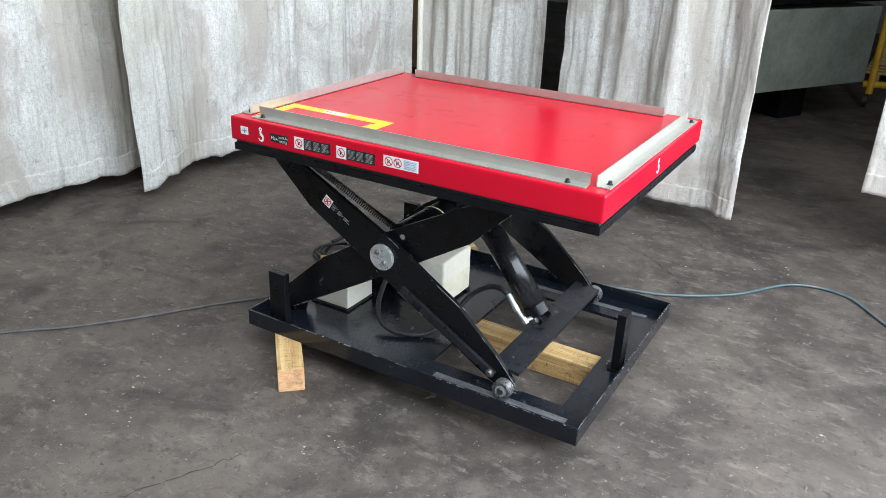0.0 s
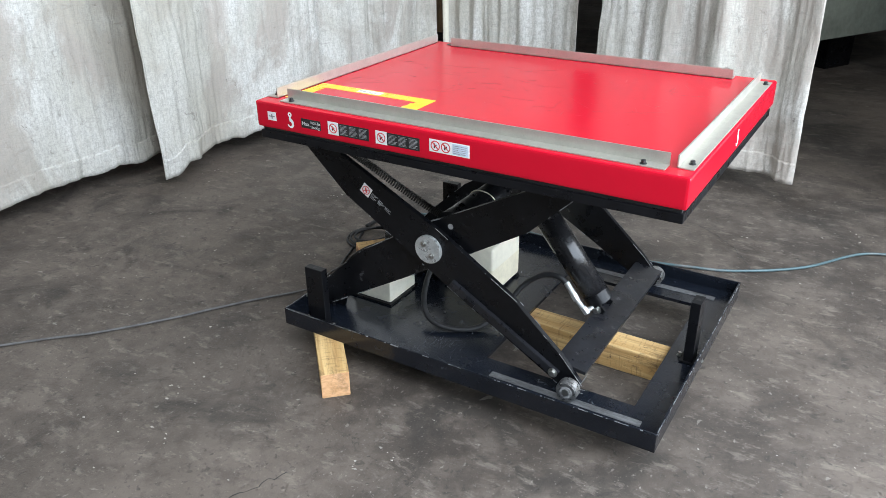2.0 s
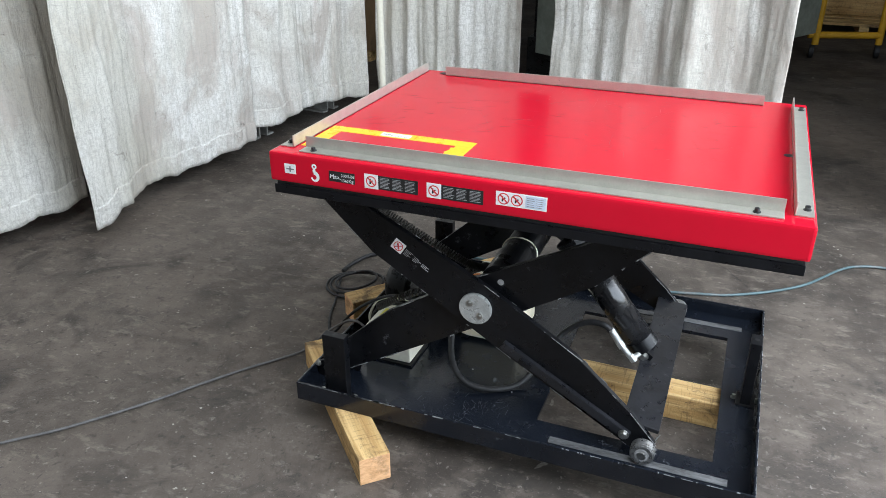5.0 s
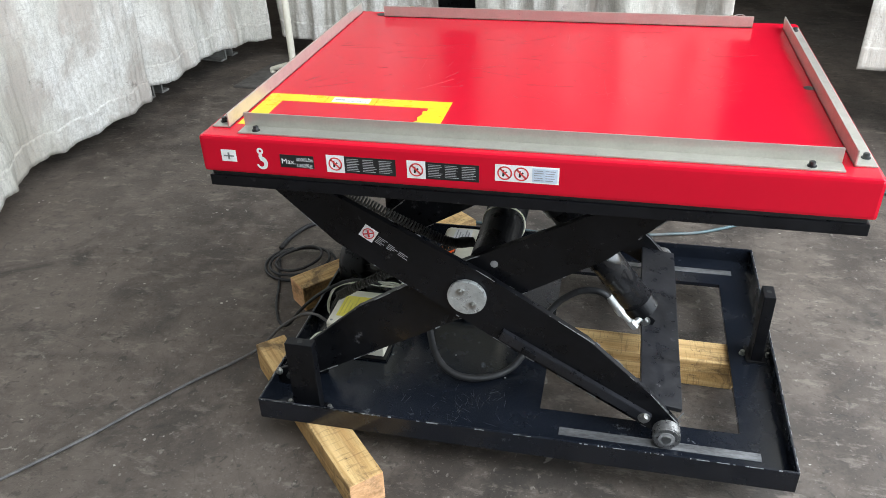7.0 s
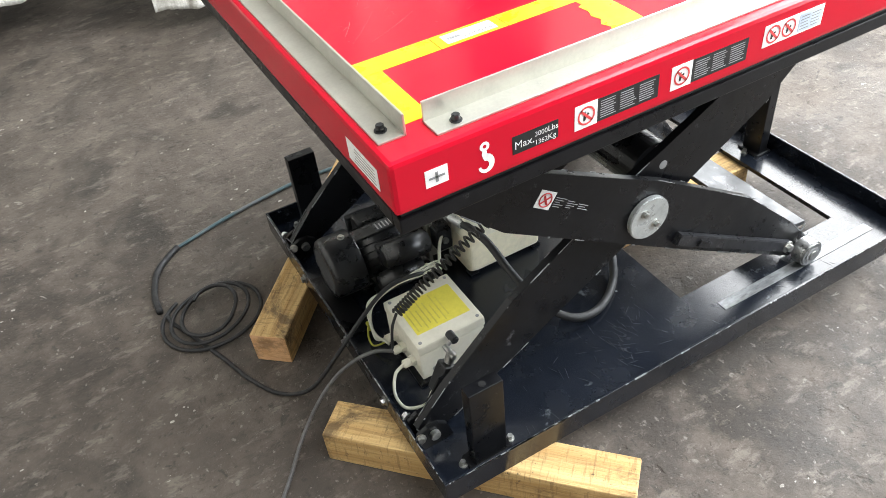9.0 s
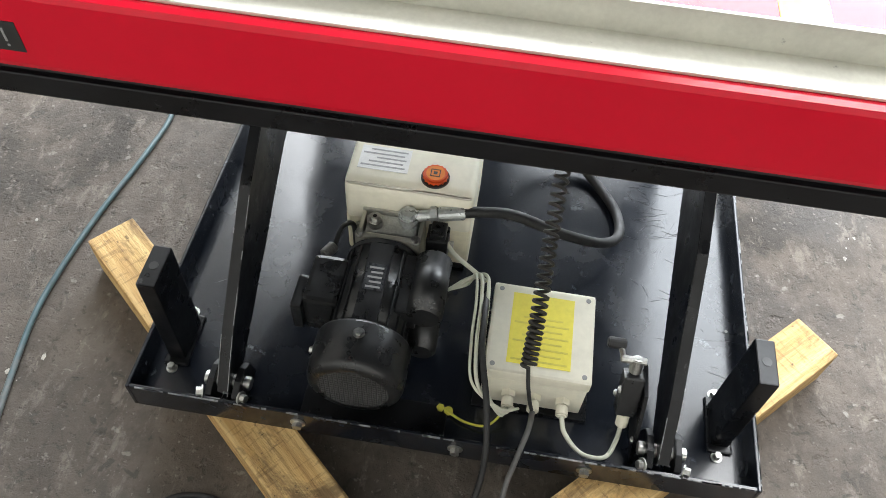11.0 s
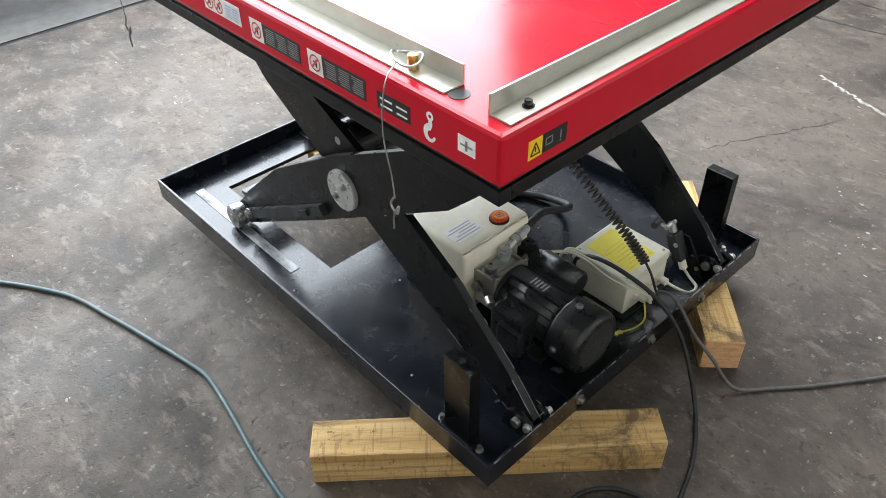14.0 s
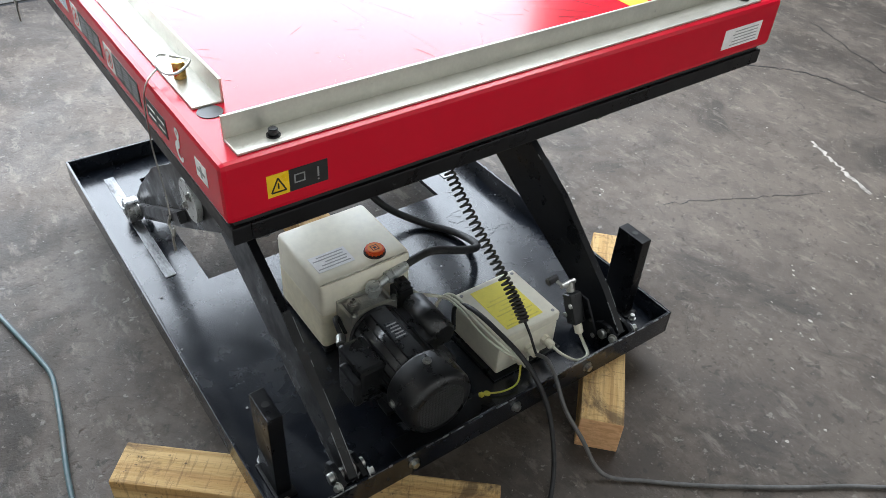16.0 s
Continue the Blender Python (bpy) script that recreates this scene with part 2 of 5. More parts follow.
DUSTY = mat("dusty_steel", (0.075, 0.07, 0.064), 0.6, vary=0.25, scale=9)
WORN = mat("worn_black", (0.012, 0.0125, 0.015), 0.36, vary=0.3, scale=12, spot=(0.12, 0.12, 0.125), spot_scale=22, spot_amount=-0.2)
CHIP = mat("bare_chip", (0.22, 0.225, 0.23), 0.6, vary=0.4, scale=60)
SCUFF = mat("grey_scuff", (0.034, 0.037, 0.042), 0.32, vary=0.4, scale=60)
FAINT = mat("faint_print", (0.66, 0.57, 0.10), 0.5)
CAP_FACE = mat("cap_face", (0.74, 0.20, 0.015), 0.4)
FADED = mat("faded_scratch", (0.50, 0.035, 0.045), 0.6)
SCRATCH = mat("bare_scratch", (0.13, 0.028, 0.028), 0.6)
CYL = mat("cylinder_paint", (0.010, 0.010, 0.011), 0.25, vary=0.2, scale=8)
RED_TOP = mat("platform_paint", (0.52, 0.006, 0.022), 0.19, vary=0.02, scale=3, rough_vary=0.04, bump=0.014, bump_scale=160, spec=0.28)


# ---- mesh helpers ----
def thing(name, loc, label, category, group=""):
    ob = new(name)
    ob.location = loc
    ob.empty_display_size = 0.05
    return tagged(ob, label, category, group)


def finish(name, bm, material, smooth=False):
    me = bpy.data.meshes.new(name)
    bmesh.ops.recalc_face_normals(bm, faces=bm.faces)
    bm.to_mesh(me)
    bm.free()
    me.materials.append(material)
    for p in me.polygons:
        p.use_smooth = smooth
    return me


def part(name, bm, material, parent, label="", smooth=False):
    """One mesh, drawn in world coordinates, under a thing or a part."""
    ob = new(name, finish(name, bm, material, smooth))
    ob.parent = parent
    ob.matrix_parent_inverse = Matrix.Translation(-parent.location) if parent.type == "EMPTY" else Matrix()
    return tagged(ob, label)


def single(name, bm, material, label="", category="", kind="", group="", smooth=False):
    return tagged(new(name, finish(name, bm, material, smooth)), label, category, group, kind)


def B():
    return bmesh.new()


def box(bm, x0, x1, y0, y1, z0, z1, bevel=0.0, m=None):
    v = bmesh.ops.create_cube(bm, size=1)["verts"]
    for p in v:
        p.co = Vector((x0 + (p.co.x + 0.5) * (x1 - x0), y0 + (p.co.y + 0.5) * (y1 - y0), z0 + (p.co.z + 0.5) * (z1 - z0)))
    if bevel:
        es = list({e for p in v for e in p.link_edges})
        v = bmesh.ops.bevel(bm, geom=es, offset=bevel, segments=2, affect="EDGES", profile=0.6)["verts"]
    if m is not None:
        bmesh.ops.transform(bm, matrix=m, verts=list({w for w in v}))
    return bm


def prism(bm, outline, axis, a, b, bevel=0.0):
    """A flat outline drawn out along an axis from a to b."""
    def at(p, d):
        u, w = p
        return {"x": (d, u, w), "y": (u, d, w), "z": (u, w, d)}[axis]
    lo = [bm.verts.new(at(p, a)) for p in outline]
    hi = [bm.verts.new(at(p, b)) for p in outline]
    k = len(outline)
    fs = [bm.faces.new(lo), bm.faces.new(hi[::-1])]
    fs += [bm.faces.new((lo[i], lo[(i + 1) % k], hi[(i + 1) % k], hi[i])) for i in range(k)]
    if bevel:
        bmesh.ops.bevel(bm, geom=list({e for f in fs[:2] for e in f.edges}), offset=bevel, segments=2, affect="EDGES")
    return bm


def rod(bm, a, b, r, r2=None, seg=24, bevel=0.0):
    a, b = Vector(a), Vector(b)
    d = b - a
    m = Matrix.Translation((a + b) / 2) @ d.to_track_quat("Z", "Y").to_matrix().to_4x4()
    v = bmesh.ops.create_cone(bm, cap_ends=True, segments=seg, radius1=r, radius2=r if r2 is None else r2, depth=d.length, matrix=m)["verts"]
    if bevel:
        es = [e for e in {e for p in v for e in p.link_edges} if any(len(f.verts) > 4 for f in e.link_faces)]
        bmesh.ops.bevel(bm, geom=es, offset=bevel, segments=2, affect="EDGES")
    return bm


def curve_points(ctrl, per=10):
    """A smooth line through the given places."""
    c = [Vector(p) for p in ctrl]
    c = [2 * c[0] - c[1]] + c + [2 * c[-1] - c[-2]]
    out = []
    for i in range(1, len(c) - 2):
        p0, p1, p2, p3 = c[i - 1:i + 3]
        for k in range(per):
            t = k / per
            out.append(0.5 * ((2 * p1) + (p2 - p0) * t + (2 * p0 - 5 * p1 + 4 * p2 - p3) * t * t + (3 * p1 - p0 - 3 * p2 + p3) * t ** 3))
    out.append(c[-2])
    return out


def tube(bm, pts, r, seg=10):
    pts = [Vector(p) for p in pts]
    up, rings = Vector((0.13, 0.21, 0.97)), []
    for i, p in enumerate(pts):
        d = (pts[min(i + 1, len(pts) - 1)] - pts[max(i - 1, 0)]).normalized()
        side = d.cross(up)
        if side.length < 0.05:
            side = d.cross(Vector((1, 0.3, 0)))
        side.normalize()
        up = side.cross(d).normalized()
        rings.append([bm.verts.new(p + r * (math.cos(2 * math.pi * k / seg) * side + math.sin(2 * math.pi * k / seg) * up)) for k in range(seg)])
    for a, b in zip(rings, rings[1:]):
        for k in range(seg):
            bm.faces.new((a[k], a[(k + 1) % seg], b[(k + 1) % seg], b[k]))
    bm.faces.new(rings[0][::-1])
    bm.faces.new(rings[-1])
    return bm


def coil(line, turns, r_coil, per=14):
    """A helix round a line."""
    pts, total, up, out = [Vector(p) for p in line], 0.0, Vector((0.1, 0.9, 0.3)), []
    n = turns * per
    for i in range(n + 1):
        s = i / n * (len(pts) - 1)
        k = min(int(s), len(pts) - 2)
        p = pts[k].lerp(pts[k + 1], s - k)
        d = (pts[k + 1] - pts[k]).normalized()
        side = d.cross(up).normalized()
        w = side.cross(d)
        a = 2 * math.pi * i / per
        out.append(p + r_coil * (math.cos(a) * side + math.sin(a) * w))
    return out


# ---- the setting ----
bm = B()
box(bm, -9, 2.86, -9, 12, -0.2, 0.0)
floor = single("floor", bm, CONCRETE, "worn dark grey concrete workshop floor", "floor", "structure")
bm = B()
box(bm, 2.87, 40, -30, 30, -0.2, 0.004)
ground = single("ground", bm, LIGHT_CONCRETE, "pale concrete yard outside the doorway", "ground", "structure")

for name, b in (("wall_west", (-9.2, -9, -9, 12, 0, 6)), ("wall_south", (-9.2, 3.2, -9.2, -9, 0, 6)), ("wall_north", (-9.2, 3.2, 12, 12.2, 0, 6)),
                ("wall_east_north", (3.0, 3.2, 2.1, 12, 0, 6)), ("wall_east_south", (3.0, 3.2, -9, -2.3, 0, 6)), ("wall_east_lintel", (3.0, 3.2, -2.3, 2.1, 5.0, 6))):
    bm = B()
    box(bm, *b)
    single(name, bm, WALL, "plain dark workshop wall", "wall", "structure")
# unseen ceiling; its opening is made up to let the overhead fill through
bm = B()
for b in ((-9.2, 0.2, -9.2, 12.2), (2.8, 3.2, -9.2, 12.2), (0.2, 2.8, -9.2, -4.3), (0.2, 2.8, -0.7, 12.2)):
    box(bm, *b, 6, 6.2)
single("ceiling", bm, WALL, "plain dark ceiling, unseen, with an opening added for the fill lamp", "ceiling", "structure")

# ---- timber blocks ----
BLOCK_H = 0.089


def timber(a, b, wide, label):
    """A sawn timber along a line on the floor from a to b."""
    a, b = Vector(a), Vector(b)
    d = b - a
    m = Matrix.Translation((*((a + b) / 2), 0)) @ Matrix.Rotation(math.atan2(d.y, d.x), 4, "Z")
    bm = B()
    box(bm, -d.length / 2, d.length / 2, -wide / 2, wide / 2, 0, BLOCK_H, 0.004)
    ob = single("timber_block", bm, WOOD, label, "timber block", group="blocks under the lift")
    ob.matrix_world = m
    ob.data.materials.append(END_GRAIN)
    for p in ob.data.polygons:
        p.material_index = 1 if abs(p.normal.x) > 0.9 else 0
    return ob


timber((0.332, -0.150), (-0.110, 0.310), 0.090, "yellow sawn timber block under the tray corner by the control box")
timber((0.326, 1.150), (-0.145, 0.605), 0.090, "yellow sawn timber block under the tray corner by the motor")
timber((0.700, 0.487), (1.215, 0.483), 0.092, "yellow sawn timber plank under the open end of the tray")

# ---- the scissor lift ----
L, W, RIM, PLATE = 1.30, 0.97, 0.15, 0.103
TOP = 0.88                      # height of the red platform
PIN_LOW, PIN_HIGH = 0.140, TOP - 0.092
LEG = 1.168
REACH = math.sqrt(LEG ** 2 - (PIN_HIGH - PIN_LOW) ** 2)
FIX = 0.042                     # x of the fixed pins
ROLL = FIX + REACH              # x of the rollers
MID = ((FIX + ROLL) / 2, (PIN_LOW + PIN_HIGH) / 2)
DOWN = Vector((REACH, PIN_LOW - PIN_HIGH)).normalized()
RISE = Vector((REACH, PIN_HIGH - PIN_LOW)).normalized()

lift = thing("scissor_lift_table", (L / 2, W / 2, BLOCK_H), "red and black hydraulic scissor lift table standing on timber blocks", "lift table")

# base tray with its cut-out
CX0, CX1, CY0, CY1 = 0.705, 1.193, 0.152, 0.815
bm = B()
xs, ys = (0.004, CX0, CX1, L - 0.004), (0.004, CY0, CY1, W - 0.004)
lo, hi = ([[bm.verts.new((x, y, z)) for y in ys] for x in xs] for z in (PLATE - 0.012, PLATE))
for i in range(3):
    for j in range(3):
        if (i, j) != (1, 1):
            for g in (lo, hi):
                bm.faces.new((g[i][j], g[i + 1][j], g[i + 1][j + 1], g[i][j + 1]))
for e in [e for e in bm.edges if len(e.link_faces) == 1 and e.verts[0].co.z < PLATE - 0.006]:
    p, q = e.verts
    up = {(round(v.co.x, 4), round(v.co.y, 4)): v for row in hi for v in row}
    bm.faces.new((p, q, up[round(q.co.x, 4), round(q.co.y, 4)], up[round(p.co.x, 4), round(p.co.y, 4)]))
tray = part("base_tray", bm, TRAY, lift, "black painted steel tray with a square cut-out")
for b in ((0, L, 0, 0.006), (0, L, W - 0.006, W), (0, 0.006, 0.006, W - 0.006), (L - 0.006, L, 0.006, W - 0.006)):
    bm = B()
    box(bm, *b, 0.0895, RIM, 0.0015)
    part("rim", bm, TRAY, tray)
for y in (0.080, 0.885):
    bm = B()
    box(bm, 0.76, 1.235, y - 0.013, y + 0.013, PLATE, PLATE + 0.002, 0.0006)
    part("roller_track", bm, TRACK, tray, "worn bare steel roller track")


def bolt(parent, at, axis, r=0.008, h=0.007, material=None, washer=True):
    """A hexagon bolt head on a washer, standing out along an axis."""
    at, axis = Vector(at), Vector(axis).normalized()
    bm = B()
    if washer:
        rod(bm, at, at + axis * 0.002, r * 1.5, seg=16)
    rod(bm, at + axis * 0.0015, at + axis * h, r, seg=6, bevel=0.0006)
    return part("bolt", bm, material or STEEL, parent)


def post(x, y, wide, deep):
    bm = B()
    box(bm, x - wide / 2, x + wide / 2, y - deep / 2, y + deep / 2, PLATE, 0.318, 0.002)
    ob = part("safety_post", bm, BLACK, tray)
    # pin hole: a black disc stands for its shaded inside
    bm = B()
    rod(bm, (x, y, 0.3175), (x, y, 0.3186), 0.007, seg=14)
    part("hole_disc", bm, INK, ob)
    bm = B()
    box(bm, x - wide / 2 - 0.012, x + wide / 2 + 0.012, y - deep / 2 - 0.006, y + deep / 2 + 0.006, PLATE, PLATE + 0.006, 0.003)
    part("weld", bm, BLACK, ob)
    for sx in (-1, 1):
        bolt(ob, (x + sx * (wide / 2 + 0.018), y + 0.004, PLATE), (0, 0, 1), 0.006, 0.012)


post(0.118, 0.045, 0.072, 0.028)
post(0.118, 0.925, 0.072, 0.028)
post(1.262, 0.470, 0.030, 0.058)
for y in (0.257, 0.454, 0.70):
    bolt(tray, (0.0, y, 0.122), (-1, 0, 0), 0.008, 0.010)
for x, y in ((0.30, 0.02), (0.62, 0.018), (0.9, 0.02), (1.18, 0.022), (0.52, 0.95), (0.7, 0.93), (0.45, 0.32), (0.60, 0.25), (0.02, 0.92), (0.55, 0.72), (0.3, 0.90)):
    bolt(tray, (x, y, PLATE), (0, 0, 1), 0.003, 0.002, GREY_INK, False)
bm = B()
box(bm, 0.010, 0.075, 0.475, 0.705, PLATE, PLATE + 0.004, 0.0015)
part("motor_pad", bm, BLACK, tray)

rnd = random.Random(31)
for name, material, spots in (("scuffs", SCUFF, ((0.556, 0.16, 0.035, 28), (0.42, 0.13, 0.05, 14), (0.50, 0.10, 0.04, 22), (0.60, 0.06, 0.06, 14), (0.30, 0.05, 0.05, 10), (0.95, 0.04, 0.1, 14), (0.20, 0.88, 0.05, 8))),
                              ("oil_spots", INK, ((0.578, 0.36, 0.014, 7), (0.563, 0.318, 0.010, 9), (0.586, 0.413, 0.006, 4)))):
    bm = B()
    for cx, cy, sp, n in spots:
        for k in range(n):
            x, y, r = rnd.gauss(cx, sp), min(0.95, max(0.015, rnd.gauss(cy, sp * 0.6))), rnd.uniform(0.0006, 0.0026)
            if CX0 - 0.01 < x < CX1 + 0.01 and CY0 - 0.01 < y < CY1 + 0.01 or x > 1.28:
                continue
            a, m = (rnd.gauss(1.9, 0.6) if material is SCUFF else rnd.uniform(0, 3.14)), rnd.randint(5, 7)
            ring = [(r * rnd.uniform(0.6, 1.2) * (7.0 if material is SCUFF else 1.6) * math.cos(6.283 * i / m), r * rnd.uniform(0.4, 0.9) * (0.3 if material is SCUFF else 1) * math.sin(6.283 * i / m)) for i in range(m)]
            prism(bm, [(x + u * math.cos(a) - v * math.sin(a), y + u * math.sin(a) + v * math.cos(a)) for u, v in ring], "z", PLATE - 0.0002, PLATE + 0.0005)
    tagged(part(name, bm, material, tray), kind="stuff")

# foot brackets that hold the fixed pins
for y in (0.145, 0.820):
    for s in (-1, 1):
        yy = y + s * 0.021
        bm = B()
        prism(bm, [(0.008, PLATE), (0.085, PLATE), (0.072, 0.150), (0.055, 0.163), (0.030, 0.163), (0.008, 0.152)], "y", yy - 0.005, yy + 0.005, 0.001)
        part("foot_bracket", bm, BLACK, tray)
    bm = B()
    rod(bm, (FIX, y - 0.036, PIN_LOW), (FIX, y + 0.036, PIN_LOW), 0.011, bevel=0.001)
    part("foot_pin", bm, STEEL, tray)
    for s in (-1, 1):
        bolt(tray, (0.012, y + s * 0.030, 0.150), (-0.3, s, 0.3), 0.007, 0.010)

# platform: a pan with rounded edges
bm = B()
box(bm, -0.01, 1.298, -0.01, 0.982, TOP - 0.080, TOP, 0.007)
platform = part("platform", bm, RED_TOP, lift, "glossy red sheet-steel platform with scratches")
for b in ((0.002, 1.286, 0.002, 0.022), (0.002, 1.286, 0.950, 0.970), (0.002, 0.022, 0.022, 0.950), (1.266, 1.286, 0.022, 0.950)):
    bm = B()
    box(bm, *b, TOP - 0.092, TOP - 0.0795)
    part("gasket", bm, RUBBER, platform)
for b in ((-0.004, 1.292, -0.004, 0.020), (-0.004, 1.292, 0.952, 0.976), (-0.004, 0.020, 0.020, 0.952), (1.268, 1.292, 0.020, 0.952)):
    bm = B()
    box(bm, *b, TOP - 0.116, TOP - 0.0915, 0.002)
    part("safety_bar", bm, BLACK, platform)
bm = B()
box(bm, 0.0225, 1.2655, 0.0225, 0.9495, TOP - 0.0905, TOP - 0.0803)
part("underside", bm, BLACK, platform, "black painted underside")
for x in (0.30, 0.95):
    bm = B()
    box(bm, x - 0.02, x + 0.02, 0.18, 0.79, TOP - 0.120, TOP - 0.0907, 0.002)
    part("stiffener", bm, BLACK, platform)

# scissor legs
SHAPE = [(-0.605, 0.060), (0.0, 0.073), (0.285, 0.082), (0.500, 0.050), (0.600, 0.024), (0.606, -0.012), (0.580, -0.034), (0.17, -0.058), (-0.32, -0.078),
         (-0.500, -0.046), (-0.600, -0.022)]


def leg(name, y, d, flip):
    n = Vector((-d.y, d.x))
    pts = [tuple(Vector(MID) + d * (s * flip) + n * h) for s, h in SHAPE]
    pts = [(x, min(z, TOP - 0.0915)) for x, z in pts]
    bm = B()
    prism(bm, pts[::flip], "y", y - 0.0085, y + 0.0085, 0.0012)
    ob = part(name, bm, BLACK, lift)
    rnd = random.Random(int(y * 1000))
    wear = B()
    for k in range(70):
        i = rnd.randrange(len(pts))
        p, q = Vector(pts[i]), Vector(pts[(i + 1) % len(pts)])
        at, along = p.lerp(q, rnd.random()), (q - p).normalized()
        if at.y > TOP - 0.13:
            continue
        ln, dp = rnd.choice((0.002, 0.004, 0.007, 0.012, 0.025)), rnd.uniform(0.0006, 0.0016)
        side = rnd.choice((-1, 1)) * 0.0085
        m = Matrix.Translation((at.x, y + side, at.y)) @ Matrix.Rotation(-math.atan2(along.y, along.x), 4, "Y")
        box(wear, -ln, ln, -0.0005, 0.0005, -dp, dp, 0.0, m)
    tagged(part("edge_wear", wear, CHIP, ob), kind="stuff")
    return ob


def on_leg(d, s, h):
    return Vector(MID) + d * s + Vector((-d.y, d.x)) * h


for y, out in ((0.116, -1), (0.855, 1)):
    outer = leg("outer_leg", y, DOWN, 1)
    face = y + out * 0.0085
    # zinc pivot cap with its two bolts
    bm = B()
    rod(bm, (MID[0], face, MID[1]), (MID[0], face + out * 0.012, MID[1]), 0.046, seg=48, bevel=0.002)
    cap = part("pivot_cap", bm, ZINC, outer, "round zinc-plated pivot cap", smooth=False)
    for s in (-1, 1):
        bolt(cap, (MID[0] + s * 0.017 * RISE.x, face + out * 0.012, MID[1] - s * 0.017), (0, out, 0), 0.006, 0.008)
    # stiffener along the lower half, with a notch
    bm = B()
    a, b = on_leg(DOWN, 0.120, -0.046), on_leg(DOWN, 0.535, -0.018)
    w = Vector((-(b - a).y, (b - a).x)).normalized() * 0.026
    prism(bm, [tuple(a), tuple(b), tuple(b + w), tuple(a + w)], "y", min(face, face + out * 0.016), max(face, face + out * 0.016), 0.0015)
    part("stiffener", bm, WORN, outer)
    q = on_leg(DOWN, 0.520, -0.004)
    bolt(outer, (q.x, face + out * 0.016, q.y), (0, out, 0), 0.010, 0.010)
    q = on_leg(DOWN, 0.20, -0.03)
    bm = B()
    box(bm, -0.018, 0.018, -0.004, 0.004, -0.008, 0.008, 0.001)
    bmesh.ops.transform(bm, verts=bm.verts, matrix=Matrix.Translation((q.x, face + out * 0.018, q.y)) @ Matrix.Rotation(math.atan2(-DOWN.y, DOWN.x), 4, "Y"))
    part("stop_lug", bm, BLACK, outer)
    # base roller on its axle
    bm = B()
    yr = 0.080 if out < 0 else 0.885
    rod(bm, (ROLL, yr - 0.017, PIN_LOW), (ROLL, yr + 0.017, PIN_LOW), 0.0325, seg=40, bevel=0.003)
    wheel = part("roller", bm, ROLLER, outer, "worn steel roller")
    bm = B()
    rod(bm, (ROLL, yr, PIN_LOW), (ROLL, yr + out * 0.0185, PIN_LOW), 0.019, seg=32)
    part("bearing", bm, GREY_INK, wheel)
    bm = B()
    rod(bm, (ROLL, y, PIN_LOW), (ROLL, yr + out * 0.0215, PIN_LOW), 0.011, seg=24, bevel=0.001)
    part("axle", bm, STEEL, wheel)
for y in (0.145, 0.820):
    inner = leg("inner_leg", y, RISE, -1)
    q = on_leg(RISE, 0.09, 0.03)
    bm = B()
    rod(bm, (q.x, y - 0.0095, q.y), (q.x, y + 0.0095, q.y), 0.009, seg=20)
    part("hole_disc", bm, GREY_INK, inner)
    out = -1 if y < 0.5 else 1
    bm = B()
    yr = 0.085 if out < 0 else 0.885
    xr, zr = ROLL + 0.0, TOP - 0.124
    rod(bm, (xr, y, zr), (xr, y + out * 0.045, zr), 0.030, seg=32, bevel=0.003)
    part("upper_roller", bm, STEEL, inner)

# bare chips along the tray's outer top edges
rnd = random.Random(31)
bm = B()
for i in range(280):
    ln, dp = rnd.choice((0.003, 0.005, 0.008, 0.014, 0.028)), rnd.uniform(0.0006, 0.0022)
    side = i % 3
    if side == 0:
        x = rnd.choice((rnd.uniform(0.002, L - 0.04), rnd.uniform(0.002, 0.3)))
        box(bm, x, x + ln, -0.0004, dp, RIM - dp, RIM + 0.0004)
    elif side == 1:
        y = rnd.uniform(0.002, W - 0.04)
        box(bm, -0.0004, dp, y, y + ln, RIM - dp, RIM + 0.0004)
    else:
        y = rnd.uniform(0.002, W - 0.04)
        box(bm, L - dp, L + 0.0004, y, y + ln, RIM - dp, RIM + 0.0004)
tagged(part("edge_wear", bm, CHIP, tray), kind="stuff")

# flat cross plate between the outer legs by the rollers
q = on_leg(DOWN, 0.545, 0.028)
bm = B()
box(bm, -0.050, 0.050, 0.1245, 0.8465, -0.006, 0.006, 0.0015)
bmesh.ops.transform(bm, verts=bm.verts, matrix=Matrix.Translation((q.x, 0, q.y)) @ Matrix.Rotation(math.atan2(-DOWN.y, DOWN.x) - 0.45, 4, "Y"))
cross = part("cross_plate", bm, WORN, lift)

# torque tube between the inner legs, with the cylinder's brackets
TUBE = on_leg(RISE, 0.075, 0.025)
bm = B()
rod(bm, (TUBE.x, 0.1535, TUBE.y), (TUBE.x, 0.8115, TUBE.y), 0.052, seg=40)
torque = part("torque_tube", bm, BLACK, lift, smooth=False)
LOW_EYE, TOP_EYE = Vector((0.955, 0.48, 0.212)), Vector((0.600, 0.48, 0.660))
for y in (0.440, 0.520):
    bm = B()
    prism(bm, [(TUBE.x - 0.06, TUBE.y - 0.01), (TUBE.x + 0.03, TUBE.y - 0.03), (TOP_EYE.x + 0.028, TOP_EYE.z - 0.01), (TOP_EYE.x + 0.018, TOP_EYE.z + 0.026), (TOP_EYE.x - 0.018, TOP_EYE.z + 0.026)],
          "y", y - 0.006, y + 0.006, 0.001)
    part("bracket", bm, BLACK, torque)
    bolt(torque, (TOP_EYE.x, y + (0.006 if y > 0.48 else -0.006), TOP_EYE.z), (0, 1 if y > 0.48 else -1, 0), 0.012, 0.012)

